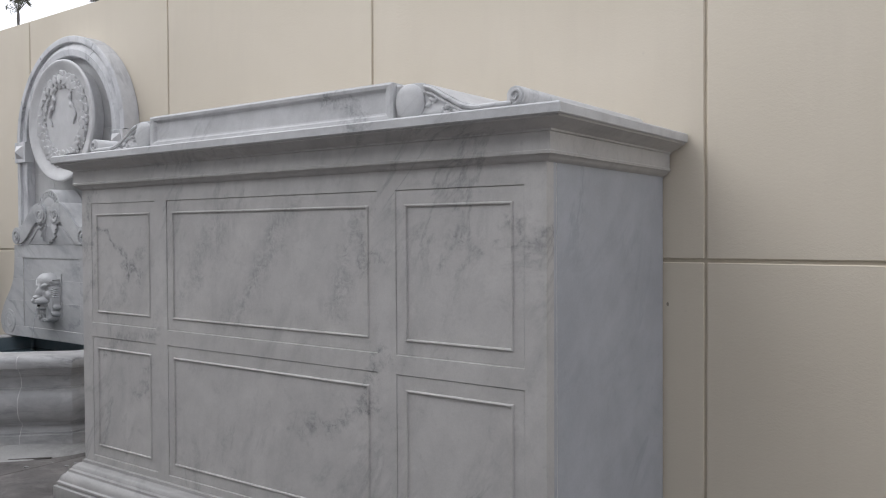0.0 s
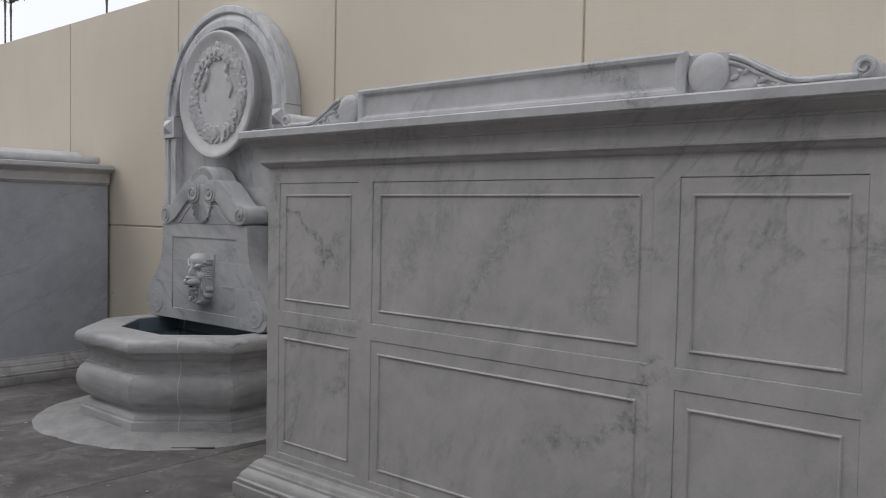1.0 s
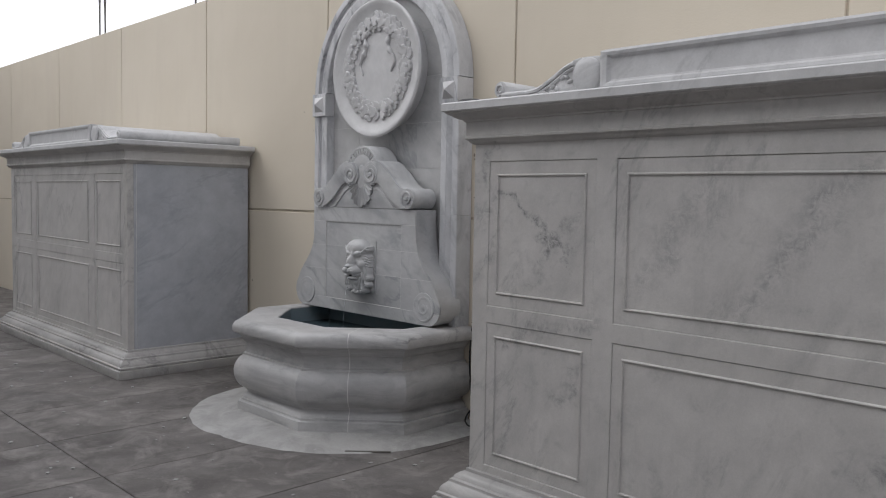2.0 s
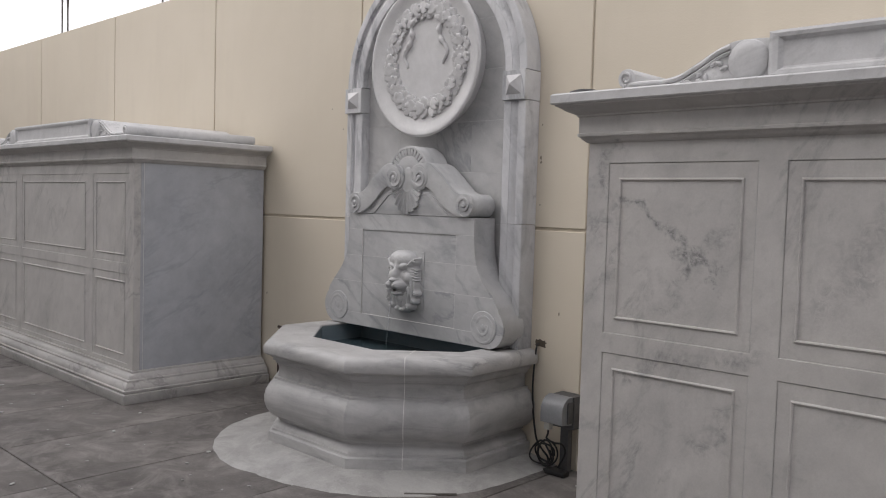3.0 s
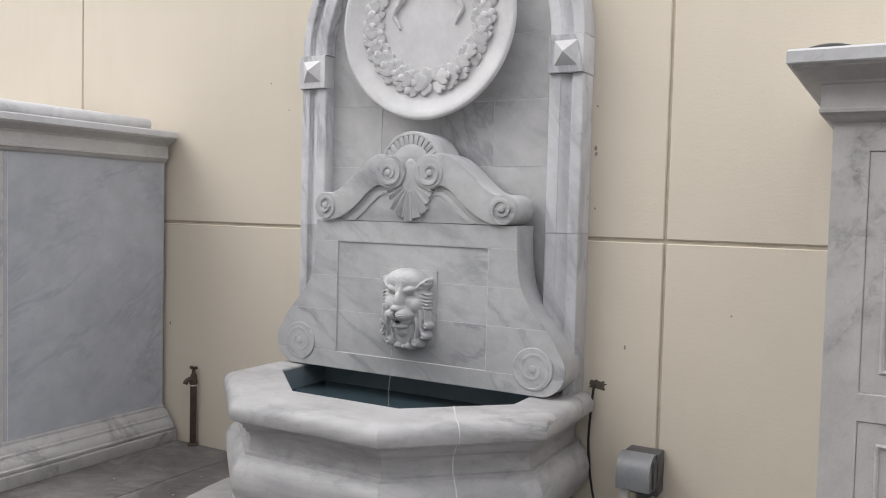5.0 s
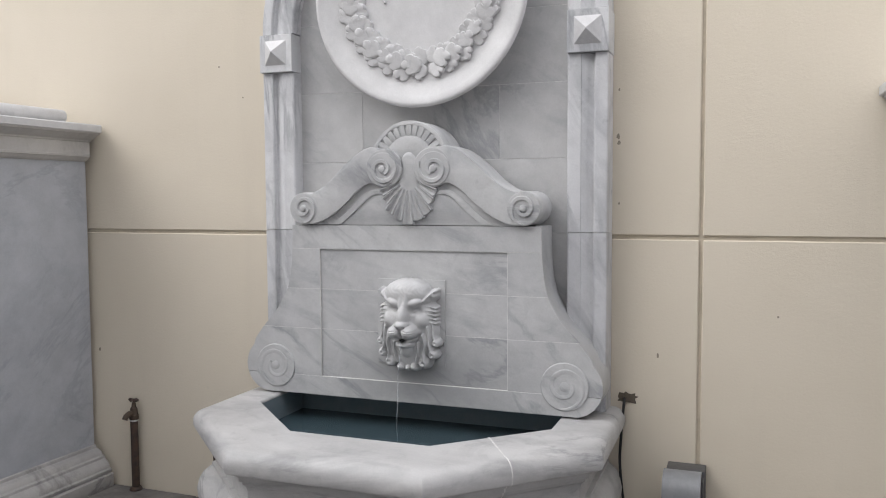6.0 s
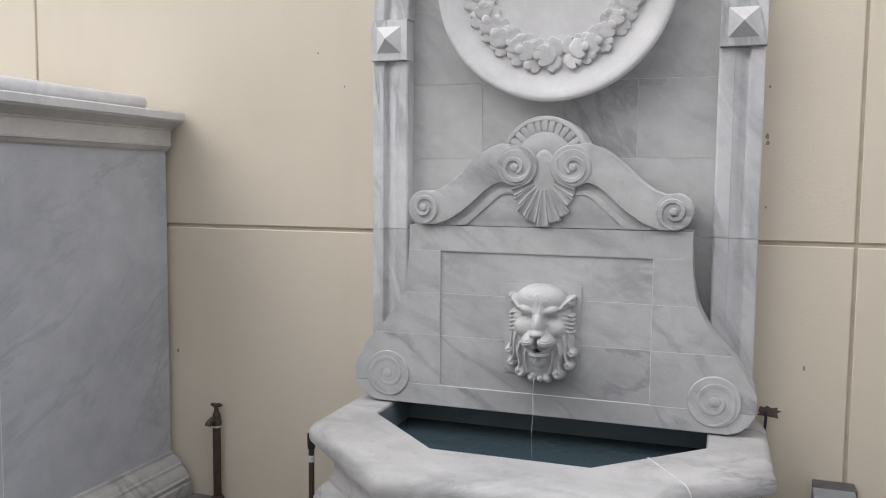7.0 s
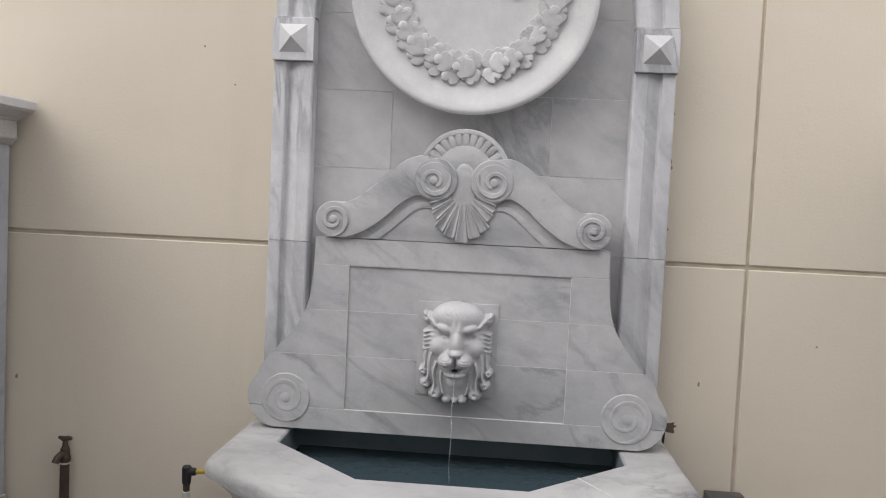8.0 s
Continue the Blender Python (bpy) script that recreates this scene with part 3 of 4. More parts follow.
for d, z in body_profile + [(-0.030, 0.546), (-0.012, 0.5455), (-0.003, 0.552), (0.002, 0.566), (0.002, 0.590), (-0.004, 0.606), (-0.016, 0.620), (-0.034, 0.629), (-0.055, RIM)]:
    a, b = offset_path(OUT, d + 0.0022, False)[3:5]
    zz = z + (0.002 if z > 0.6 else 0)
    q0, q1 = a.lerp(b, f - 0.004), a.lerp(b, f + 0.004)
    loops.append([(q0.x, q0.y, zz), (q1.x, q1.y, zz)])
a, b = offset_path(INN, 0.004, False)[3:5]
q0, q1 = a.lerp(b, f - 0.008), a.lerp(b, f + 0.008)
loops.append([(q0.x, q0.y, RIM + 0.002), (q1.x, q1.y, RIM + 0.002)])
loft(seam, loops, False)
fpart("mortar_seam", seam, M_MORTAR, "pale mortar seam")

# niche of marble tiles between the pilasters
HALF_OUT, HALF_IN, SPRING, NY = 0.766, 0.613, 2.195, 3.470
rows_z = [0.60, 1.332, 1.633, 1.936, 2.236, 2.536, 2.84]
for r in range(len(rows_z) - 1):
    cuts = [-0.63, -0.305, 0.315, 0.63] if r % 2 == 0 else [-0.63, -0.01, 0.63]
    for c in range(len(cuts) - 1):
        outline = [(-0.63, 0.55), (0.63, 0.55), (0.63, SPRING)] + arc(0, SPRING, 0.63, 4, 176, 24) + [(-0.63, SPRING)]
        poly = clip(outline, cuts[c] + 0.0008, cuts[c + 1] - 0.0008, rows_z[r] + 0.0008, rows_z[r + 1] - 0.0008)
        if len(poly) > 2:
            fpart("niche_tile", slab_xz([(XC + x, z) for x, z in poly], NY + random.Random(r * 7 + c).uniform(-0.001, 0.001), NY + 0.03, 0.0006), M_TILE, smooth=0)
bm = slab_xz([(XC - 0.62, 0.5), (XC + 0.62, 0.5), (XC + 0.62, SPRING)] + [(XC + x, z) for x, z in arc(0, SPRING, 0.62, 4, 176, 24)] + [(XC - 0.62, SPRING)], NY + 0.0018, WALL_Y - 0.002)
fpart("niche_backing", bm, M_MORTAR, smooth=0)

# pilasters and arch share one moulded section: (distance from the outer edge, y)
PY = 3.405
section = [(0.0, 3.532), (0.0, PY + 0.006), (0.003, PY + 0.002), (0.008, PY), (0.046, PY), (0.050, PY + 0.003), (0.051, PY + 0.016), (0.057, PY + 0.022), (0.066, PY + 0.021), (0.078, PY + 0.014), (0.090, PY + 0.007),
           (0.102, PY + 0.004), (0.104, PY + 0.001), (0.150, PY + 0.001), (0.156, PY + 0.005), (0.159, PY + 0.014), (0.159, NY + 0.02)]
for side in (-1, 1):
    for z0, z1 in ((RIM + 0.001, 1.336), (1.338, 2.030)):
        bm = bmesh.new()
        loft(bm, [[(XC + side * (HALF_OUT - w), y, z) for w, y in section] for z in (z0, z1)], False, True, True)
        fpart("pilaster_block", bm, M_PILAR)
    # block with a pyramid stud
    x0, x1 = sorted((XC + side * (HALF_OUT + 0.004), XC + side * (HALF_IN - 0.004)))
    bm = bmesh.new()
    box(bm, x0, x1, PY - 0.016, 3.53, 2.032, 2.196, 0.003)
    block = fpart("impost_block", bm, M_PILAR, smooth=0)
    cx, cz, h = (x0 + x1) / 2, 2.116, 0.054
    bm = bmesh.new()
    loft(bm, [[(cx - h, PY - 0.0155, cz - h), (cx + h, PY - 0.0155, cz - h), (cx + h, PY - 0.0155, cz + h), (cx - h, PY - 0.0155, cz + h)],
              [(cx - 0.002, PY - 0.054, cz - 0.002), (cx + 0.002, PY - 0.054, cz - 0.002), (cx + 0.002, PY - 0.054, cz + 0.002), (cx - 0.002, PY - 0.054, cz + 0.002)]], True, False, True)
    fpart("stud", bm, M_CARVED, smooth=0, parent=block)
for a0, a1 in ((0.2, 59.8), (60.2, 119.8), (120.2, 179.8)):
    bm = bmesh.new()
    loops = []
    for k in range(15):
        a = radians(a0 + (a1 - a0) * k / 14)
        loops.append([(XC + (HALF_OUT - w) * math.cos(a), y, 2.198 + (HALF_OUT - w) * math.sin(a)) for w, y in section])
    loft(bm, loops, False, True, True)
    fpart("arch_block", bm, M_PILAR)

# medallion with leaf wreath
MZ, MR, MY = 2.312, 0.466, 3.432
bm = bmesh.new()
lathe(bm, [(MR - 0.055, -0.037), (MR - 0.050, 0.010), (MR - 0.022, 0.042), (MR - 0.004, 0.062), (MR, 0.072), (MR - 0.003, 0.080), (MR - 0.009, 0.084), (MR - 0.018, 0.0845), (MR - 0.030, 0.0795), (MR - 0.036, 0.0785), (MR - 0.042, 0.0750), (MR - 0.054, 0.0715),
           (MR - 0.060, 0.0685), (MR - 0.078, 0.0635), (MR - 0.084, 0.0610), (MR - 0.106, 0.0560), (MR - 0.13, 0.0535), (0.20, 0.053), (0.0, 0.052)], (XC, MY, MZ), "y", 96)
medallion = fpart("medallion", bm, M_CARVED, "round dished marble medallion with leaf wreath", 40)


def leaf_mesh(seed):
    """A broad low leaf with three to five uneven lobes, its tip lifted off the ground."""
    rnd = random.Random(seed)
    lobes = rnd.choice((4, 5, 5))
    reach = [rnd.uniform(0.84, 1.16) for k in range(lobes)]
    outline = []
    for k in range(40):
        t = 2 * math.pi * k / 40
        front = min(1.0, max(0.0, 0.62 + math.cos(t)))
        u = (t / (2 * math.pi) * lobes + 0.5) % lobes
        notch = abs(math.sin(math.pi * u)) ** 0.50
        r = 0.0385 * (1.0 + front * (0.42 * (notch - 0.74) + 0.34 * (reach[int(u)] - 1.0))) * rnd.uniform(0.95, 1.05)
        outline.append((r * math.cos(t) * 1.05, r * math.sin(t)))
    dent = [0.0020 * math.cos(2 * math.pi * k * 2 / 40) * (1 if k % 40 < 10 or k % 40 > 30 else 0.4) + rnd.uniform(-0.0009, 0.0009) for k in range(40)]
    bm = bmesh.new()
    loft(bm, [[(x, 0.012, z) for x, z in outline], [(x, -0.008 - 0.20 * x, z) for x, z in outline], [(x * 0.94, -0.0115 - 0.20 * x, z * 0.94) for x, z in outline],
              [(x * 0.66, -0.0140 - 0.15 * x - d, z * 0.66) for (x, z), d in zip(outline, dent)],
              [(x * 0.32, -0.0130 - 0.09 * x - 0.5 * d, z * 0.32) for (x, z), d in zip(outline, dent)], [(x * 0.04, -0.0125, z * 0.04) for x, z in outline]], True, False, True)
    me = bpy.data.meshes.new("leaf")
    bmesh.ops.recalc_face_normals(bm, faces=bm.faces)
    bm.to_mesh(me)
    bm.free()
    me.materials.append(M_CARVED)
    for poly in me.polygons:
        poly.use_smooth = True
    me.set_sharp_from_angle(angle=radians(40))
    return me


LEAVES = [leaf_mesh(s) for s in range(9)]
rnd = random.Random(11)
COUNT = 29
for k in range(COUNT):
    a = radians(90 + 360 * (k + 0.5) / COUNT)
    grow = -1 if k < COUNT / 2 else 1               # both halves grow up from the foot of the wreath
    for lane, r in enumerate((0.276, 0.331, 0.304)):
        aa = a + radians((lane == 2) * 6 * grow + rnd.uniform(-1.5, 1.5))
        rr = r + rnd.uniform(-0.006, 0.006)
        ob = new("leaf", LEAVES[rnd.randrange(9)])
        ob.parent = medallion
        spread = (20, -20, 0)[lane] * grow
        turned = math.degrees(aa) + 90 * grow + spread + rnd.uniform(-14, 14)
        size = rnd.uniform(0.74, 1.00)
        ob.matrix_basis = Matrix.LocRotScale((XC + rr * math.cos(aa), MY - 0.058 - (0.010 if lane == 2 else 0.0) + rnd.uniform(-0.002, 0.002), MZ + 0.012 + rr * math.sin(aa)),
                                             Euler((rnd.uniform(-0.10, 0.10), -radians(turned), rnd.uniform(-0.10, 0.10))), (size, size * 0.80, size))
# ring and ribbon inside the wreath
bm = bmesh.new()
tube(bm, [(XC + 0.035 * math.cos(t), MY - 0.066, MZ + 0.345 + 0.035 * math.sin(t)) for t in (2 * math.pi * k / 16 for k in range(17))], 0.010, 6)
fpart("ring", bm, M_CARVED, smooth=60, parent=medallion)
for side in (-1, 1):
    bm = bmesh.new()
    line = curve([(0.03, 0.285), (0.08, 0.265), (0.125, 0.225), (0.115, 0.17), (0.13, 0.12), (0.165, 0.075)], 6)
    tube(bm, [(XC + side * x, MY - 0.060, MZ + z) for x, z in line], [0.015 + 0.005 * math.sin(k * 0.8) for k in range(len(line))], 8)
    fpart("ribbon", bm, M_CARVED, smooth=60, parent=medallion)
    bm = bmesh.new()
    line = curve([(0.165, 0.080), (0.185, 0.035), (0.165, 0.0), (0.150, -0.030)], 5)
    tube(bm, [(XC + side * x, MY - 0.059, MZ + z) for x, z in line], [0.014 - 0.0005 * k for k in range(len(line))], 8)
    fpart("ribbon", bm, M_CARVED, smooth=60, parent=medallion)

# splashback slab with scrolled shoulders
SY, SB = 3.262, 3.442
shoulder = curve([(0.542, 1.364), (0.543, 1.29), (0.549, 1.195), (0.566, 1.105), (0.600, 1.035), (0.645, 0.975), (0.695, 0.920), (0.735, 0.868)], 5)
right = shoulder + arc(0.663, 0.755, 0.117, 46, -80, 14)
outline = right + [(-x, z) for x, z in reversed(right)]
splash = fpart("splashback", slab_xz([(XC + x * 0.9985, z) for x, z in outline], SY + 0.012, SB), M_FOUNT, "marble splashback slab with scrolled shoulders", 45)
RX0, RX1, RZ0, RZ1 = -0.412, 0.408, 0.721, 1.264
g = 0.0009
cells = [(-0.9, 0.9, RZ1, 1.5, 0), (-0.9, 0.9, 0.5, RZ0, 0)]
zs = [RZ0, 0.924, 1.094, RZ1]
for z0, z1 in zip(zs, zs[1:]):
    cells += [(-0.9, RX0, z0, z1, 0), (RX1, 0.9, z0, z1, 0)]
    if z1 == RZ1 or z0 == RZ0:
        cells += [(RX0, RX1, z0, z1, 0.007)]
    else:
        cells += [(RX0, 0.0, z0, z1, 0.007), (0.0, RX1, z0, z1, 0.007)]
for x0, x1, z0, z1, deep in cells:
    poly = clip(outline, x0 + g, x1 - g, z0 + g, z1 - g)
    fpart("facing_tile", slab_xz([(XC + x, z) for x, z in poly], SY + deep, SY + 0.0115, 0.0006), M_FOUNT, smooth=0)
joints = [(RX0, RX1, z, 0.0075) for z in (0.924, 1.094)] + [(-0.685, RX0, 0.924, 0.0007), (RX1, 0.685, 0.924, 0.0007), (-0.56, RX0, 1.094, 0.0007), (RX1, 0.56, 1.094, 0.0007), (-0.54, 0.54, RZ1, 0.0007), (-0.56, 0.56, RZ0, 0.0007)]
for x0, x1, z, deep in joints:
    bm = bmesh.new()
    box(bm, XC + x0, XC + x1, SY + deep, SY + 0.0125, z - g * 1.05, z + g * 1.05)
    fpart("mortar_joint", bm, M_MORTAR, smooth=0)
for x in (RX0, RX1):
    bm = bmesh.new()
    box(bm, XC + x - g * 1.05, XC + x + g * 1.05, SY + 0.0007, SY + 0.0125, RZ0, RZ1)
    fpart("mortar_joint", bm, M_MORTAR, smooth=0)
bm = bmesh.new()
box(bm, XC - 0.145, XC + 0.150, SY + 0.001, SY + 0.010, 0.80, 1.147, 0.001)
fpart("mask_plate", bm, M_FOUNT, smooth=0)
for side in (-1, 1):
    bm = bmesh.new()
    lathe(bm, [(0.093, -0.002), (0.093, 0.004), (0.090, 0.006), (0.0, 0.006)], (XC + side * 0.634, SY, 0.755), "y", 40)
    scroll_face(bm, XC + side * 0.634, SY - 0.005, 0.755, 0.090, 1.35, -100, side, 0.0032, 0.24, 0.60, 0.20)
    fpart("scroll_disc", bm, M_FOUNT, smooth=22)

# crest above the slab: volutes, bands and shell
CY = 3.250
dome = arc(0, 1.618, 0.167, 90, 22, 12)
swoop = curve([(0.165, 1.682), (0.215, 1.662), (0.288, 1.606), (0.345, 1.552), (0.395, 1.515), (0.435, 1.498)], 5)
volute = arc(0.475, 1.434, 0.067, 110, -88, 14)
right = dome + swoop + volute + [(0.44, 1.3665)]
crest_line = right + [(-x, z) for x, z in reversed(right[1:])]
crest = fpart("crest", slab_xz([(XC + x, z) for x, z in crest_line], CY + 0.012, SB - 0.004, 0.004), M_FOUNT, "scrolled marble crest with shell", 45)
for side in (-1, 1):
    low = curve([(0.115, 1.520), (0.170, 1.535), (0.225, 1.505), (0.285, 1.452), (0.345, 1.405), (0.395, 1.380), (0.44, 1.368)], 5)
    band = [(0.10, 1.675)] + swoop + volute + list(reversed(low))
    bm = slab_xz([(XC + side * x, z) for x, z in band], CY - 0.006, CY + 0.014, 0.003)
    fpart("scroll_band", bm, M_FOUNT, smooth=30)
    line = curve([(0.13, 1.505), (0.18, 1.503), (0.235, 1.462), (0.29, 1.412), (0.345, 1.372)], 6)
    wide = [(x, z) for x, z in line] + [(x - 0.018, z - 0.016) for x, z in reversed(line)]
    wide = clip(wide, 0.0, 0.9, 1.3675, 2.0)
    bm2 = slab_xz([(XC + side * x, z) for x, z in wide], CY + 0.007, CY + 0.014, 0.0015)
    fpart("inner_band", bm2, M_FOUNT, smooth=35)
    for cx, cz, r, name in ((0.104, 1.596, 0.079, "volute"), (0.475, 1.434, 0.066, "volute")):
        bm = bmesh.new()
        lathe(bm, [(r, -0.010), (r, 0.0045), (r - 0.003, 0.0068), (0.0, 0.0068)], (XC + side * cx, CY, cz), "y", 32)
        if cx < 0.2:
            ix, iz, ir = cx + 0.006, cz - 0.005, 0.068
            lathe(bm, [(ir, 0.005), (ir, 0.0085), (ir - 0.002, 0.0098), (0.0, 0.0098)], (XC + side * ix, CY, iz), "y", 30)
            scroll_face(bm, XC + side * ix, CY - 0.0092, iz, ir, 1.25, 90 + side * 60, side, 0.0075, 0.33, 0.60, 0.22)
        else:
            scroll_face(bm, XC + side * cx, CY - 0.0062, cz, r * 0.97, 1.25, -90, -side, 0.0085, 0.33, 0.60, 0.22)
        fpart(name, bm, M_FOUNT, smooth=22)


def sector(cz, r0, r1, a0, a1, y0, y1, bevel, count=10):
    """A flat piece of a ring on an upright face."""
    line = arc(0, cz, r1, a0, a1, count) + arc(0, cz, r0, a1, a0, count)
    return slab_xz([(XC + x, z) for x, z in line], y0, y1, bevel)


def slotted_shell():
    """Upper shell: a smooth dome with a plain border and short sunk slots between wedges."""
    cz, count, a0, a1, y = 1.618, 12, 20.0, 160.0, CY + 0.006
    shell = fpart("shell", sector(cz, 0.149, 0.165, a0, a1, y, CY + 0.014, 0.0015, 28), M_FOUNT, "fluted marble shell", 30)
    fpart("shell_heart", sector(cz, 0.002, 0.107, a0, a1, y + 0.0005, CY + 0.014, 0.001, 24), M_FOUNT, smooth=30, parent=shell)
    step = (a1 - a0) / count
    for k in range(count + 1):
        a = a0 + step * k
        lo, hi = (0.44 if k else 0.0), (0.44 if k < count else 0.0)
        inner, outer = (a - step * lo, a + step * hi), (a - step * lo * 0.76, a + step * hi * 0.76)
        line = arc(0, cz, 0.106, inner[0], inner[1], 2) + arc(0, cz, 0.1495, outer[1], outer[0], 2)
        fpart("rib", slab_xz([(XC + x, z) for x, z in line], y + 0.0003, CY + 0.014, 0.001), M_FOUNT, smooth=30, parent=shell)


def palmette():
    """Lower shell: hollow blades with sharp edges and stepped blunt ends, hanging from a smooth heart."""
    cz, count, a0, a1, y = 1.553, 9, 198.0, 342.0, CY + 0.003
    bm = bmesh.new()
    lathe(bm, [(0.050, -0.006), (0.047, 0.002), (0.038, 0.0045), (0.0, 0.005)], (XC, CY + 0.008, 1.565), "y", 24)
    bmesh.ops.scale(bm, vec=(1.0, 1.0, 2.0), space=Matrix.Translation((-XC, 0, -1.565)), verts=bm.verts)
    heart = fpart("shell_heart", bm, M_FOUNT, "fluted marble shell", 60)
    half = radians((a1 - a0) / count / 2)
    for k in range(count):
        a = radians(a0) + half * (2 * k + 1)
        t, s = Vector((math.cos(a), 0, math.sin(a))), Vector((-math.sin(a), 0, math.cos(a)))
        r1 = 0.124 + 0.058 * abs(math.sin(a)) ** 3 - (0.006 if k % 2 else 0.0)
        loops = []
        for f, lift in ((0.0, 0.2), (0.3, 0.6), (0.8, 0.95), (0.97, 1.0), (1.0, 0.75)):
            r = 0.046 + (r1 - 0.046) * f
            w = r * math.tan(half) * (0.97 if f < 1 else 0.86)
            c = Vector((XC, y, cz)) + t * r
            up = Vector((0, -0.013 * lift, 0))
            loops.append([c - s * w + Vector((0, 0.010, 0)), c - s * w * 0.98 + up * 0.8, c - s * w * 0.80 + up, c - s * w * 0.30 + up * 0.05, c + s * w * 0.30 + up * 0.05,
                          c + s * w * 0.80 + up, c + s * w * 0.98 + up * 0.8, c + s * w + Vector((0, 0.010, 0))])
        bm = bmesh.new()
        loft(bm, loops, True, True, True)
        fpart("rib", bm, M_FOUNT, smooth=35, parent=heart)


slotted_shell()
palmette()


def lion_mask():
    """Lion-head spout as one plain carved mesh: a deep relief built from soft swellings and hollows."""
    nx, nz, half, tall = 150, 200, 0.150, 0.200
    x, z = np.meshgrid(np.linspace(-half, half, nx), np.linspace(-tall, tall, nz))
    ax = np.abs(x)

    def swell(amount, cx, cz, sx, sz, turn=0.0):
        c, s = math.cos(turn), math.sin(turn)
        u, v = (ax - cx) * c + (z - cz) * s, -(ax - cx) * s + (z - cz) * c
        return amount * np.exp(-(u / sx) ** 2 - (v / sz) ** 2)

    def lock(amount, width, points):
        line = curve(points, 6)
        near = np.full(x.shape, 9.0)
        for (x0, z0), (x1, z1) in zip(line, line[1:]):
            dx, dz = x1 - x0, z1 - z0
            f = np.clip(((ax - x0) * dx + (z - z0) * dz) / (dx * dx + dz * dz), 0, 1)
            near = np.minimum(near, np.hypot(ax - x0 - f * dx, z - z0 - f * dz))
        return amount * np.exp(-(near / width) ** 2)

    def mound(cx, cz, rx, rz, base, top, turn=0.0):
        """An egg-shaped boss that rises from one depth to another."""
        c, t = math.cos(turn), math.sin(turn)
        u, v = ((ax - cx) * c + (z - cz) * t) / rx, (-(ax - cx) * t + (z - cz) * c) / rz
        q = u * u + v * v
        return np.where(q < 1, base + (top - base) * np.sqrt(np.clip(1 - q, 0, 1)), -0.2 * np.sqrt(np.clip(q - 1, 0, 9)))

    forms = [mound(0.0, 0.045, 0.118, 0.142, 0.0, 0.078), mound(0.0, -0.056, 0.112, 0.122, 0.0, 0.060),         # skull and beard
             mound(0.0, 0.134, 0.098, 0.060, 0.030, 0.090), mound(0.043, 0.100, 0.034, 0.018, 0.060, 0.089, 0.30),   # crown, brows
             mound(0.0, 0.088, 0.030, 0.056, 0.050, 0.099), mound(0.0, 0.046, 0.026, 0.046, 0.070, 0.122),       # bridge of the nose
             mound(0.0, 0.016, 0.028, 0.017, 0.090, 0.140), mound(0.0, -0.020, 0.058, 0.054, 0.050, 0.112),      # nose, muzzle
             mound(0.029, -0.013, 0.034, 0.027, 0.080, 0.142, -0.20), mound(0.068, 0.030, 0.030, 0.034, 0.040, 0.074),   # full round pads, cheeks
             mound(0.0, -0.066, 0.040, 0.016, 0.050, 0.112), mound(0.0, -0.092, 0.030, 0.030, 0.040, 0.078)]     # lip and chin
    for amount, width, points in ((0.048, 0.0130, [(0.106, 0.020), (0.112, -0.010), (0.112, -0.035), (0.121, -0.058)]),
                                  (0.060, 0.0135, [(0.090, 0.004), (0.097, -0.035), (0.098, -0.075), (0.110, -0.104)]),
                                  (0.068, 0.0145, [(0.072, -0.030), (0.080, -0.065), (0.074, -0.100), (0.078, -0.135)]),
                                  (0.066, 0.0130, [(0.052, -0.062), (0.050, -0.100), (0.040, -0.140)])):
        forms.append(lock(amount + 0.03, width, points) - 0.03)
    forms.append(lock(0.080, 0.034, [(0.090, 0.070), (0.092, 0.010), (0.086, -0.060), (0.062, -0.120)]) - 0.03)     # mass of the mane
    for k in range(5):                                                            # short tufts beside the face
        forms.append(lock(0.076, 0.0105, [(0.086, 0.086 - 0.0155 * k), (0.104, 0.084 - 0.0155 * k), (0.119, 0.079 - 0.0155 * k)]) - 0.03)
    for top, cx, cz, r in ((0.058, 0.120, -0.062, 0.018), (0.064, 0.109, -0.108, 0.021), (0.072, 0.072, -0.142, 0.027), (0.062, 0.030, -0.162, 0.020), (0.054, 0.0, -0.168, 0.014)):
        forms.append(mound(cx, cz, r, r, 0.010, top))
    forms.append(lock(0.100, 0.0230, [(0.080, 0.108), (0.094, 0.120), (0.106, 0.130)]) - 0.03)                   # ears
    forms.append(lock(0.084, 0.0110, [(0.106, 0.130), (0.120, 0.146)]) - 0.03)
    sharp = 170.0
    h = np.log(sum(np.exp(sharp * f) for f in forms)) / sharp
    h += swell(-0.023, 0.044, 0.070, 0.019, 0.0105, 0.20) + swell(0.013, 0.044, 0.068, 0.0110, 0.0060, 0.20)    # deep-set eyes
    h += swell(-0.007, 0.0, 0.112, 0.0060, 0.020)                                 # furrow between the brows
    h += swell(-0.026, 0.0, -0.020, 0.0040, 0.018) + swell(-0.012, 0.013, 0.006, 0.0050, 0.0036)               # split lip, nostrils
    for k in range(3):                                                            # whisker furrows
        h += lock(-0.0045, 0.0026, [(0.020, -0.006 - 0.008 * k), (0.040, -0.009 - 0.009 * k), (0.058, -0.006 - 0.009 * k)])
    h += swell(-0.030, 0.0, -0.047, 0.013, 0.0065) + lock(-0.008, 0.0038, [(0.014, -0.044), (0.034, -0.044), (0.052, -0.034)])   # mouth
    for cx, cz, r in ((0.120, -0.062, 0.018), (0.109, -0.108, 0.021), (0.072, -0.142, 0.027)):                 # drilled curls
        h += swell(-0.011, cx, cz, r * 0.30, r * 0.30)
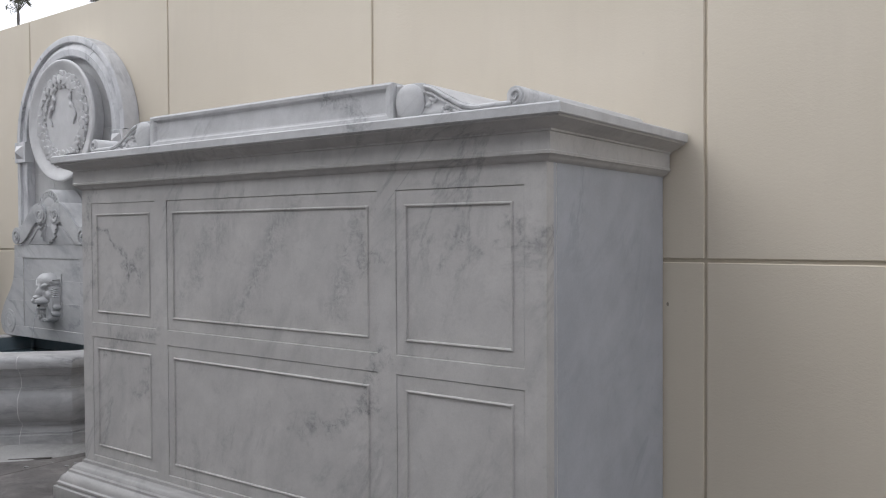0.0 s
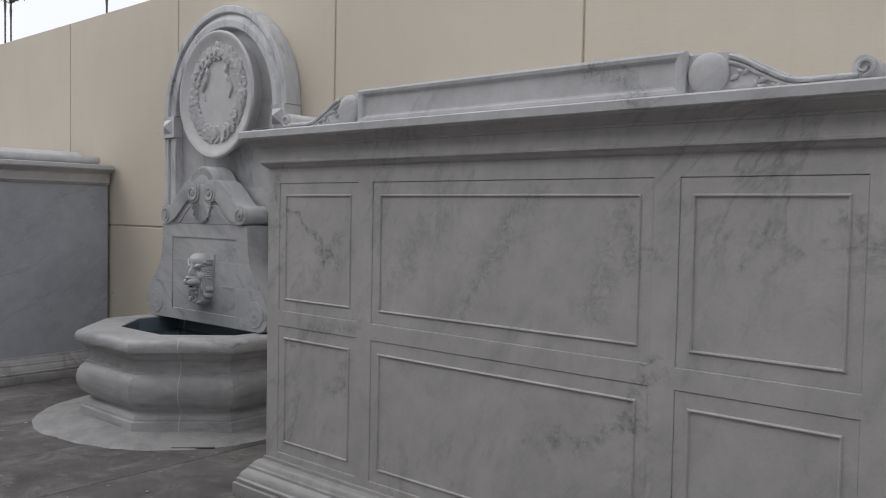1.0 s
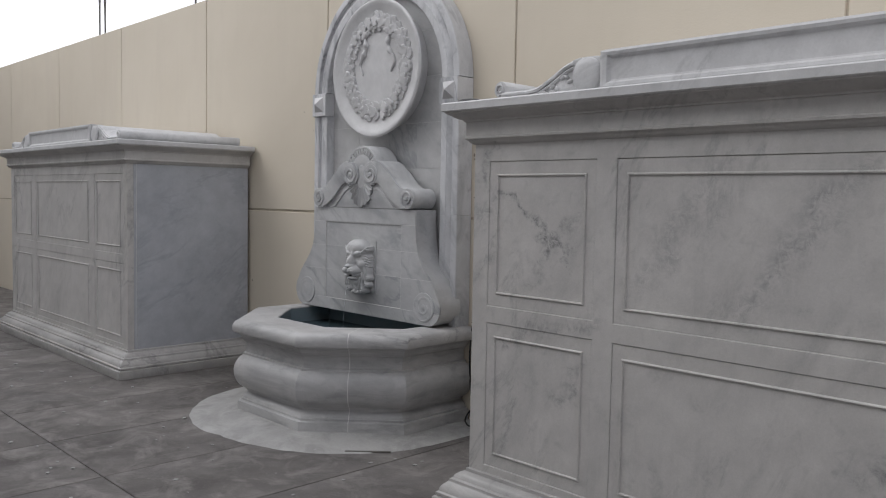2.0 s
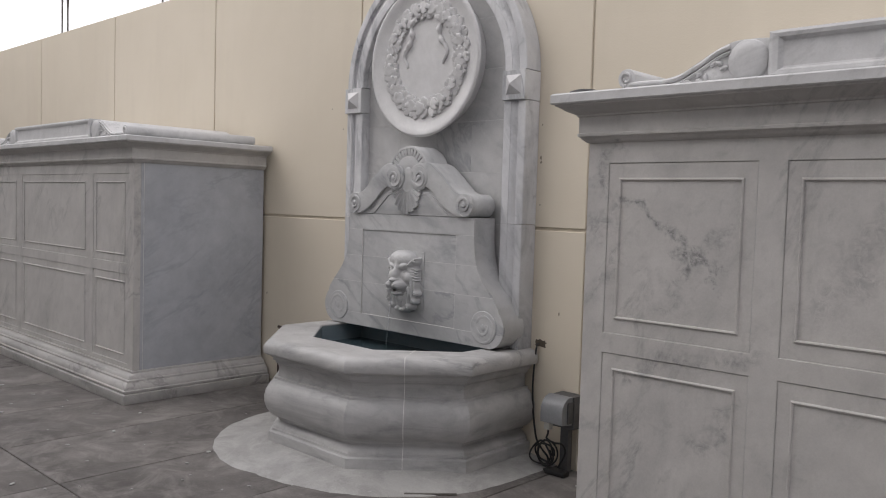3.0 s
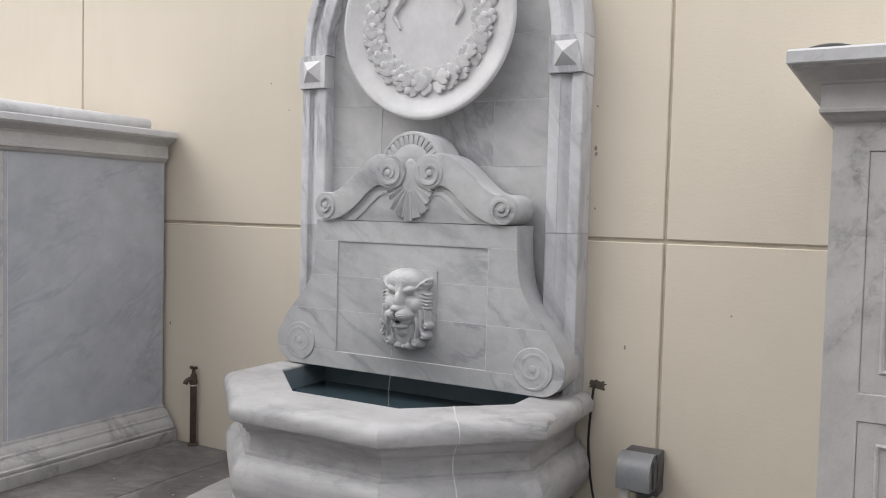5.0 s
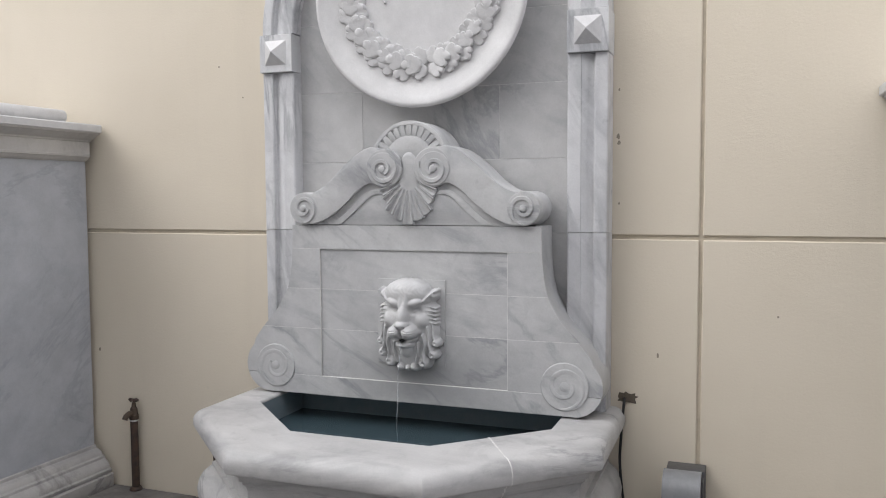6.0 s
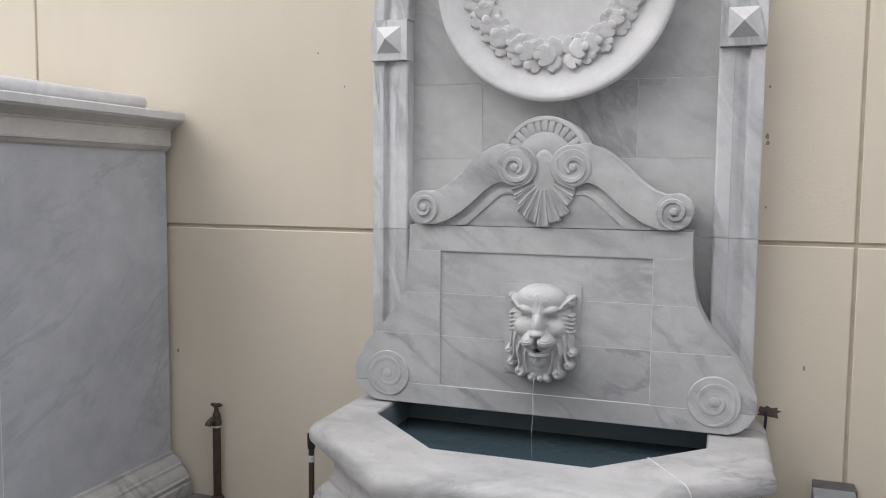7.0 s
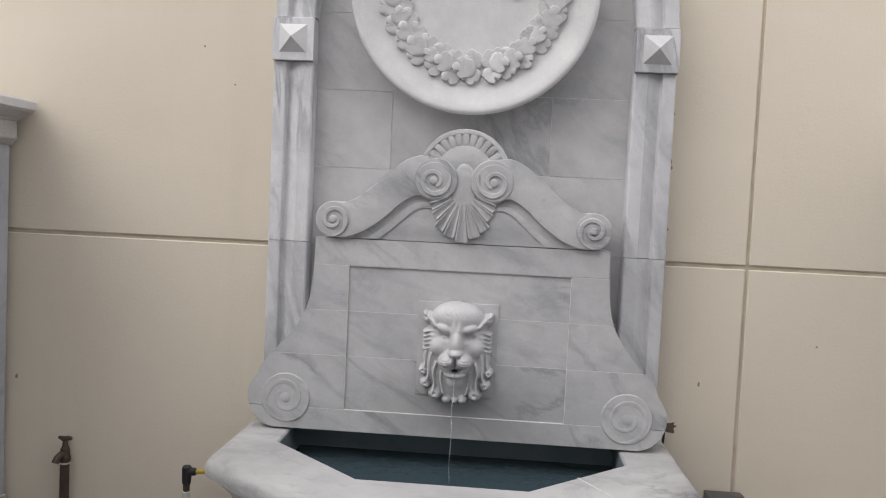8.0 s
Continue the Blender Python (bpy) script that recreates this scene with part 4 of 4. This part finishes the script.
    h += lock(-0.014, 0.0060, [(0.098, 0.116), (0.113, 0.135)])                   # hollow of the ear
    wool = np.sin(x * 230 + 2 * np.sin(z * 90)) * np.sin(z * 210 + 2 * np.sin(x * 110))
    h += 0.0009 * wool * (h > 0.03) * np.clip((z - 0.120) / 0.03, 0, 1)           # hair on the crown
    bm = bmesh.new()
    verts = {}
    keep = h > 0.006
    for j in range(nz - 1):
        for i in range(nx - 1):
            if not keep[j:j + 2, i:i + 2].any():
                continue
            quad = []
            for a, b in ((j, i), (j, i + 1), (j + 1, i + 1), (j + 1, i)):
                if (a, b) not in verts:
                    depth = float(h[a, b]) if keep[a, b] else -0.004
                    verts[a, b] = bm.verts.new((XC + 0.003 + float(x[a, b]), SY - depth, 0.960 + float(z[a, b])))
                quad.append(verts[a, b])
            bm.faces.new(quad)
    bmesh.ops.smooth_vert(bm, verts=bm.verts, factor=0.25, use_axis_x=False, use_axis_y=True, use_axis_z=False)
    ob = fpart("lion_mask", bm, M_LION, "carved white marble lion-head water spout", 180)
    return ob


lion_mask()
# solid black ball in the mouth stands for the shade inside the spout
bm = bmesh.new()
bmesh.ops.create_icosphere(bm, subdivisions=2, radius=1.0)
bmesh.ops.transform(bm, verts=bm.verts, matrix=Matrix.LocRotScale((XC + 0.003, SY - 0.096, 0.913), None, (0.012, 0.012, 0.0050)))
fpart("spout_hole", bm, M_BLACK)

# water in the basin and falling from the spout
bm = bmesh.new()
bm.faces.new([bm.verts.new(p) for p in ring(INN, 0.001, 0.520)])
water = part("water", bm, M_WATER, smooth=0)
tagged(water, "still dark water filling the fountain basin", "water", kind="structure")
bm = bmesh.new()
tube(bm, [(XC + 0.003 + 0.002 * math.sin(k), SY - 0.112 - 0.040 * (1 - (1 - k / 14) ** 2), 0.908 - 0.388 * k / 14) for k in range(15)], [0.0021 - 0.00006 * k + 0.0005 * math.sin(k * 2.1) for k in range(15)], 8)
stream = part("water_stream", bm, M_STREAM)
tagged(stream, "thin clear water stream falling from lion spout", "water")

# pale cement skirt round the foot of the basin
bm = bmesh.new()
loops = []
for r, z in ((0.915, -0.004), (0.905, 0.005), (0.86, 0.014), (0.78, 0.026), (0.68, 0.040), (0.40, 0.046)):
    loop = []
    for k in range(65):
        a = math.pi + math.pi * k / 64
        wob = 1 + (0.018 * noise.noise((math.cos(a) * 2.5, math.sin(a) * 2.5, 1.0)) + 0.014 * noise.noise((math.cos(a) * 9, math.sin(a) * 9, 2.0))) * (r > 0.80)
        swell = 1 + (0.13 * max(0.0, -math.cos(a)) ** 0.6 + 0.08 * max(0.0, math.cos(a)) ** 2) * (r > 0.5)
        loop.append((XC + r * wob * swell * math.cos(a), 3.12 + r * wob * swell * math.sin(a), z))
    loops.append([(loop[0][0], 3.52, z)] + loop + [(loop[-1][0], 3.52, z)])
loft(bm, loops, False)
skirt = part("cement_skirt", bm, M_SKIRT, smooth=60)
tagged(skirt, "pale rough cement skirt smeared round the basin foot", "cement", kind="structure")

# ---- pipes, socket and cables by the wall ----
def standpipe():
    p = thing("standpipe", -6.56, 3.497, 0, "rusty brown standpipe with brass garden tap by the wall", "pipe")
    bm = bmesh.new()
    tube(bm, [(0, 0, 0), (0, 0, 0.37)], 0.019, 14)
    part("pipe", bm, M_RUST, p)
    bm = bmesh.new()
    lathe(bm, [(0.030, 0.0), (0.032, 0.006), (0.026, 0.016), (0.020, 0.018)], (0, 0, 0), "z", 16)
    part("collar", bm, M_RUST, p)
    bm = bmesh.new()
    lathe(bm, [(0.019, 0.362), (0.024, 0.366), (0.024, 0.386), (0.020, 0.392), (0.018, 0.420), (0.012, 0.428), (0.010, 0.448), (0.006, 0.455)], (0, 0, 0), "z", 14)
    tube(bm, [(0, 0, 0.395), (-0.004, -0.028, 0.398), (-0.010, -0.046, 0.388), (-0.012, -0.054, 0.372)], [0.016, 0.015, 0.014, 0.015], 10)
    tap = part("tap", bm, M_BRASS, p, "tarnished brass tap")
    bm = bmesh.new()
    tube(bm, [(-0.030, 0, 0.463), (-0.024, 0, 0.464), (0, 0, 0.460), (0.024, 0, 0.464), (0.030, 0, 0.463)], [0.004, 0.008, 0.010, 0.008, 0.004], 10)
    tube(bm, [(0, -0.022, 0.462), (0, 0.022, 0.462)], 0.006, 8)
    part("tap_handle", bm, M_RUST, tap)
    bm = bmesh.new()
    lathe(bm, [(0.0195, 0.355), (0.021, 0.357), (0.021, 0.362), (0.0195, 0.364)], (0, 0, 0), "z", 14)
    part("seal", bm, M_WHITE, p)


standpipe()


def filler_pipe():
    p = thing("filler_pipe", -6.0, 3.40, 0, "short dark pipe with elbow and yellow filler hose beside basin", "pipe")
    bm = bmesh.new()
    tube(bm, [(0, 0, 0), (0, 0, 0.40)], 0.013, 12)
    part("pipe", bm, M_RUST, p)
    bm = bmesh.new()
    tube(bm, [(0, 0, 0.345), (0, 0, 0.372), (0, 0, 0.412), (0, 0, 0.418)], [0.017, 0.019, 0.019, 0.012], 12)
    tube(bm, [(0.0, 0, 0.395), (0.034, 0, 0.395), (0.040, 0, 0.395)], [0.016, 0.016, 0.012], 12)
    part("elbow", bm, M_BLACK, p)
    bm = bmesh.new()
    lathe(bm, [(0.0135, 0.285), (0.016, 0.288), (0.016, 0.312), (0.0135, 0.315)], (0, 0, 0), "z", 12)
    part("white_band", bm, M_WHITE, p, "white plastic band")
    bm = bmesh.new()
    tube(bm, curve([(0.036, 0, 0.395), (0.075, 0.004, 0.398), (0.12, 0.010, 0.392), (0.17, 0.02, 0.385)], 5), 0.010, 10)
    part("hose", bm, M_YELLOW, p, "yellow plastic hose")


filler_pipe()


def socket_box():
    b = thing("outdoor_socket", -3.90, WALL_Y, 0, "grey weatherproof outdoor socket box on a short post", "socket")
    bm = bmesh.new()
    box(bm, 0.008, 0.060, -0.085, -0.045, 0.0, 0.29, 0.003)
    part("post", bm, M_GREYD, b)
    bm = bmesh.new()
    box(bm, -0.045, 0.100, -0.095, -0.001, 0.245, 0.425, 0.006)
    part("back_box", bm, M_GREYD, b)
    # rounded cover that bulges forwards
    prof = [(-0.096, 0.424), (-0.120, 0.425), (-0.148, 0.417), (-0.172, 0.399), (-0.187, 0.373), (-0.192, 0.335), (-0.190, 0.285), (-0.096, 0.272)]
    bm = bmesh.new()
    loft(bm, [[(x, y, z) for y, z in prof] for x in (-0.052, 0.088)], True, True, True)
    bmesh.ops.bevel(bm, geom=[e for e in bm.edges if e.calc_face_angle(0) > 1.2], offset=0.006, segments=2, affect="EDGES")
    cover = part("cover", bm, M_GREY, b, "rounded grey plastic cover")
    bm = bmesh.new()
    box(bm, -0.040, -0.005, -0.172, -0.140, 0.240, 0.280, 0.003)
    part("plug", bm, M_WHITE, b, "white plug")
    bm = bmesh.new()
    box(bm, 0.0885, 0.096, -0.145, -0.097, 0.285, 0.400, 0.002)
    part("hinge", bm, M_GREYD, b)
    return b


socket_box()


def cable(name, label, points, radius=0.0055):
    bm = bmesh.new()
    tube(bm, curve(points, 7), radius, 8)
    tagged(part(name, bm, M_BLACK, smooth=60), label, "cable")


cable("pump_cable", "black pump cable hanging from wall hole to a coil", [(-4.120, 3.545, 0.664), (-4.118, 3.512, 0.648), (-4.127, 3.505, 0.52), (-4.131, 3.505, 0.40), (-4.114, 3.50, 0.25), (-4.080, 3.49, 0.13), (-4.02, 3.47, 0.085), (-3.97, 3.45, 0.06), (-3.95, 3.43, 0.012)])
coil, rnd = [], random.Random(3)
for k in range(46):
    a = k * 2 * math.pi / 11
    coil.append((-3.985 + (0.062 + 0.018 * math.sin(k * 0.7)) * math.cos(a) + 0.016 * math.sin(k * 0.23), 3.435 - 0.030 * math.sin(a * 0.5) + 0.01 * math.cos(k), 0.080 + (0.062 + 0.012 * math.cos(k * 0.5)) * math.sin(a)))
coil = [(x, y, max(z, 0.007)) for x, y, z in coil]
cable("cable_coil", "loose coil of black cable lying against the wall foot", coil, 0.005)
cable("plug_cable", "short black cable from socket plug to the ground", [(-3.922, 3.38, 0.246), (-3.924, 3.38, 0.215), (-3.925, 3.372, 0.190), (-3.885, 3.385, 0.172), (-3.850, 3.41, 0.165), (-3.842, 3.43, 0.12), (-3.865, 3.425, 0.06), (-3.90, 3.42, 0.008), (-3.96, 3.40, 0.007)])
bm = bmesh.new()
box(bm, -3.93, -3.80, 3.36, 3.42, 0.0, 0.030, 0.010)
tagged(part("power_adapter", bm, M_BLACK), "flat black power adapter lying on the concrete", "adapter")

# bits of grit, chips and leaves on the ground, and a strip of splinter by the skirt
rnd = random.Random(21)
bm = bmesh.new()
for k in range(150):
    x, y = rnd.uniform(-8.5, -3.2), rnd.uniform(0.6, 3.4)
    if (x - XC) ** 2 + (y - 3.12) ** 2 < 1.0 or (y > 2.25 and x < -6.6) or (y > 2.25 and x > -3.4):
        continue
    size = rnd.uniform(0.004, 0.013)
    made = bmesh.ops.create_icosphere(bm, subdivisions=1, radius=1.0)["verts"]
    bmesh.ops.transform(bm, verts=made, matrix=Matrix.LocRotScale((x, y, size * 0.3), Euler((0, 0, rnd.uniform(0, 6.3))), (size * rnd.uniform(0.8, 1.8), size, size * 0.4)))
grit = part("grit", bm, M_SKIRT, smooth=0)
tagged(grit, "scattered pale grit and chips on dark concrete", "grit", kind="stuff")
bm = bmesh.new()
box(bm, -0.13, 0.13, -0.008, 0.008, 0.0, 0.010, 0.002)
splinter = part("wood_splinter", bm, M_WOOD)
splinter.matrix_world = pose(-4.10, 2.66, 0.0, 0, 0, 47)
tagged(splinter, "thin dark wooden splinter lying on the concrete", "splinter")

# hole broken through the wall face
bm = bmesh.new()
rnd = random.Random(8)
outl = []
for k in range(22):
    a = 2 * math.pi * k / 22
    rag = rnd.uniform(0.72, 1.15)
    u, v = math.cos(a), math.sin(a)
    square = 1 / max(abs(u), abs(v)) ** 0.7
    outl.append((-4.108 + 0.040 * rag * square * u, 0.666 + 0.022 * rag * square * v))
hole = part("wall_hole", slab_xz(outl, WALL_Y - 0.003, WALL_Y + 0.01), M_HOLE, smooth=0)
tagged(hole, "rough brown hole broken in the cream wall", "hole", kind="structure")

# chips and nail stubs in the paint
for cx, cz, w, h in ((-4.152, 1.715, 0.008, 0.014), (-4.150, 1.690, 0.008, 0.010), (-4.150, 1.90, 0.005, 0.007), (-3.990, 0.845, 0.006, 0.014), (-3.15, 2.03, 0.004, 0.012), (-6.80, 0.70, 0.006, 0.012), (-6.03, 2.10, 0.005, 0.006),
                     (-5.90, 1.95, 0.004, 0.005), (-4.148, 1.45, 0.004, 0.006), (-3.55, 1.02, 0.005, 0.005), (-0.21, 1.12, 0.006, 0.010)):
    outl = [(cx + w * rnd.uniform(0.6, 1.1) * math.cos(a), cz + h * rnd.uniform(0.6, 1.1) * math.sin(a)) for a in (2 * math.pi * k / 9 for k in range(9))]
    chip = part("paint_chip", slab_xz(outl, WALL_Y - 0.0012, WALL_Y + 0.006), M_CHIP, wall, smooth=0)

# dark cap lying on the tomb top
bm = bmesh.new()
lathe(bm, [(0.068, 0.0), (0.068, 0.005), (0.060, 0.012), (0.040, 0.018), (0.0, 0.021)], (0, 0, 0), "z", 24)
cap = part("rubber_cap", bm, M_BLACK, smooth=50)
cap.location = (-3.135, 2.45, 1.868)
tagged(cap, "flat dark rubber cap lying on the marble tomb top", "cap")

# palms far behind the wall
M_FROND = plain("palm_frond", (0.10, 0.105, 0.075), 0.7, worn=(0.15, 0.14, 0.10), scale=3.0)


def palm(x, y, height, lean, clumps, seed):
    rnd = random.Random(seed)
    tree = thing("palm_tree", x, y, -0.012, "tall thin fan palm beyond the boundary wall", "tree", "palm trees")
    bm = bmesh.new()
    pts = [(lean * math.sin(math.pi * f * 0.5), 0, height * f) for f in (0, 0.2, 0.4, 0.6, 0.8, 0.93, 0.97, 1.0)]
    tube(bm, pts, [0.17, 0.125, 0.105, 0.098, 0.092, 0.10, 0.15, 0.10], 10)
    part("trunk", bm, M_WOOD, tree)
    bm = bmesh.new()
    top = Vector(pts[-1])
    for cx, cz, size, count in clumps:
        for k in range(count):
            centre = top + Vector((cx + rnd.gauss(0, 0.36 * size), rnd.gauss(0, 0.5 * size), cz + rnd.gauss(0, 0.30 * size)))
            out = (centre - top + Vector((0, 0, 0.2))).normalized()
            side = out.orthogonal().normalized()
            side.rotate(Matrix.Rotation(rnd.uniform(0, 6.3), 3, out))
            for b in range(9):                       # blades of one fan leaf
                a = radians(-70 + 17.5 * b)
                tip = centre + (out * math.cos(a) + side * math.sin(a)) * size * rnd.uniform(0.40, 0.62) + Vector((0, 0, -0.10 * size * rnd.random()))
                w = (tip - centre).cross(out.cross(side)).normalized() * 0.055 * size
                mid = centre.lerp(tip, 0.5)
                bm.faces.new([bm.verts.new(p) for p in (centre, mid + w, tip, mid - w)])
            tube(bm, [top, centre], 0.02, 4)
    crown = part("crown", bm, M_FROND, tree, smooth=0)
    return tree


palm(-78.6, 40, 22.9, 0.0, ((0.0, 1.15, 0.85, 22), (-1.35, 0.60, 0.62, 11), (1.35, 0.50, 0.60, 11)), 1)
palm(-64.6, 40, 20.4, 0.3, ((0.0, 0.8, 0.80, 20), (-0.95, 0.2, 0.45, 7), (0.9, 0.2, 0.45, 7)), 2)
palm(-103.2, 40, 25.9, 0.2, ((0.0, 1.1, 0.85, 22), (-1.2, 0.5, 0.6, 11), (1.3, 0.5, 0.6, 11)), 3)
palm(-102.1, 40.6, 25.3, -0.8, ((0.0, 1.0, 0.8, 20), (-1.1, 0.5, 0.6, 10), (1.2, 0.4, 0.6, 10)), 4)

# ---- pieces of the wall and of the ground ----
def piece(name, x0, x1, y0, y1, z0, z1, mat, parent, b=0.004):
    bm = bmesh.new()
    box(bm, x0, x1, y0, y1, z0, z1)
    bmesh.ops.bevel(bm, geom=bm.edges[:], offset=b, segments=1, affect="EDGES")
    return part(name, bm, mat, parent, smooth=0)


PW = 1.895
for k in range(-31, 8):
    x0 = -0.042 + k * PW
    for z0, z1 in ((-0.15, JOINT_Z), (JOINT_Z, WALL_TOP)):
        piece("panel", x0 + 0.0065, x0 + PW - 0.0065, WALL_Y, WALL_Y + 0.03, z0 + (0.008 if z0 > 0 else 0), z1 - (0.008 if z1 < 2 else 0), M_WALL, wall)

paving = thing("pavement", 0, 0, 0, "dark stained concrete slabs with open joints", "pavement", kind="structure")
xs = [-4.67 + 0.77 * k for k in range(-14, 14)]
ys = [3.53, 1.40, 0.05, -1.3, -2.65, -4.0]
rnd = random.Random(2)
for x0, x1 in zip(xs, xs[1:]):
    for y1, y0 in zip(ys, ys[1:]):
        d = rnd.uniform(-0.0015, 0.0)
        piece("slab", x0 + 0.003, x1 - 0.003, y0 + 0.003, y1 - 0.003, -0.06, d, M_CONC, paving, 0.003)
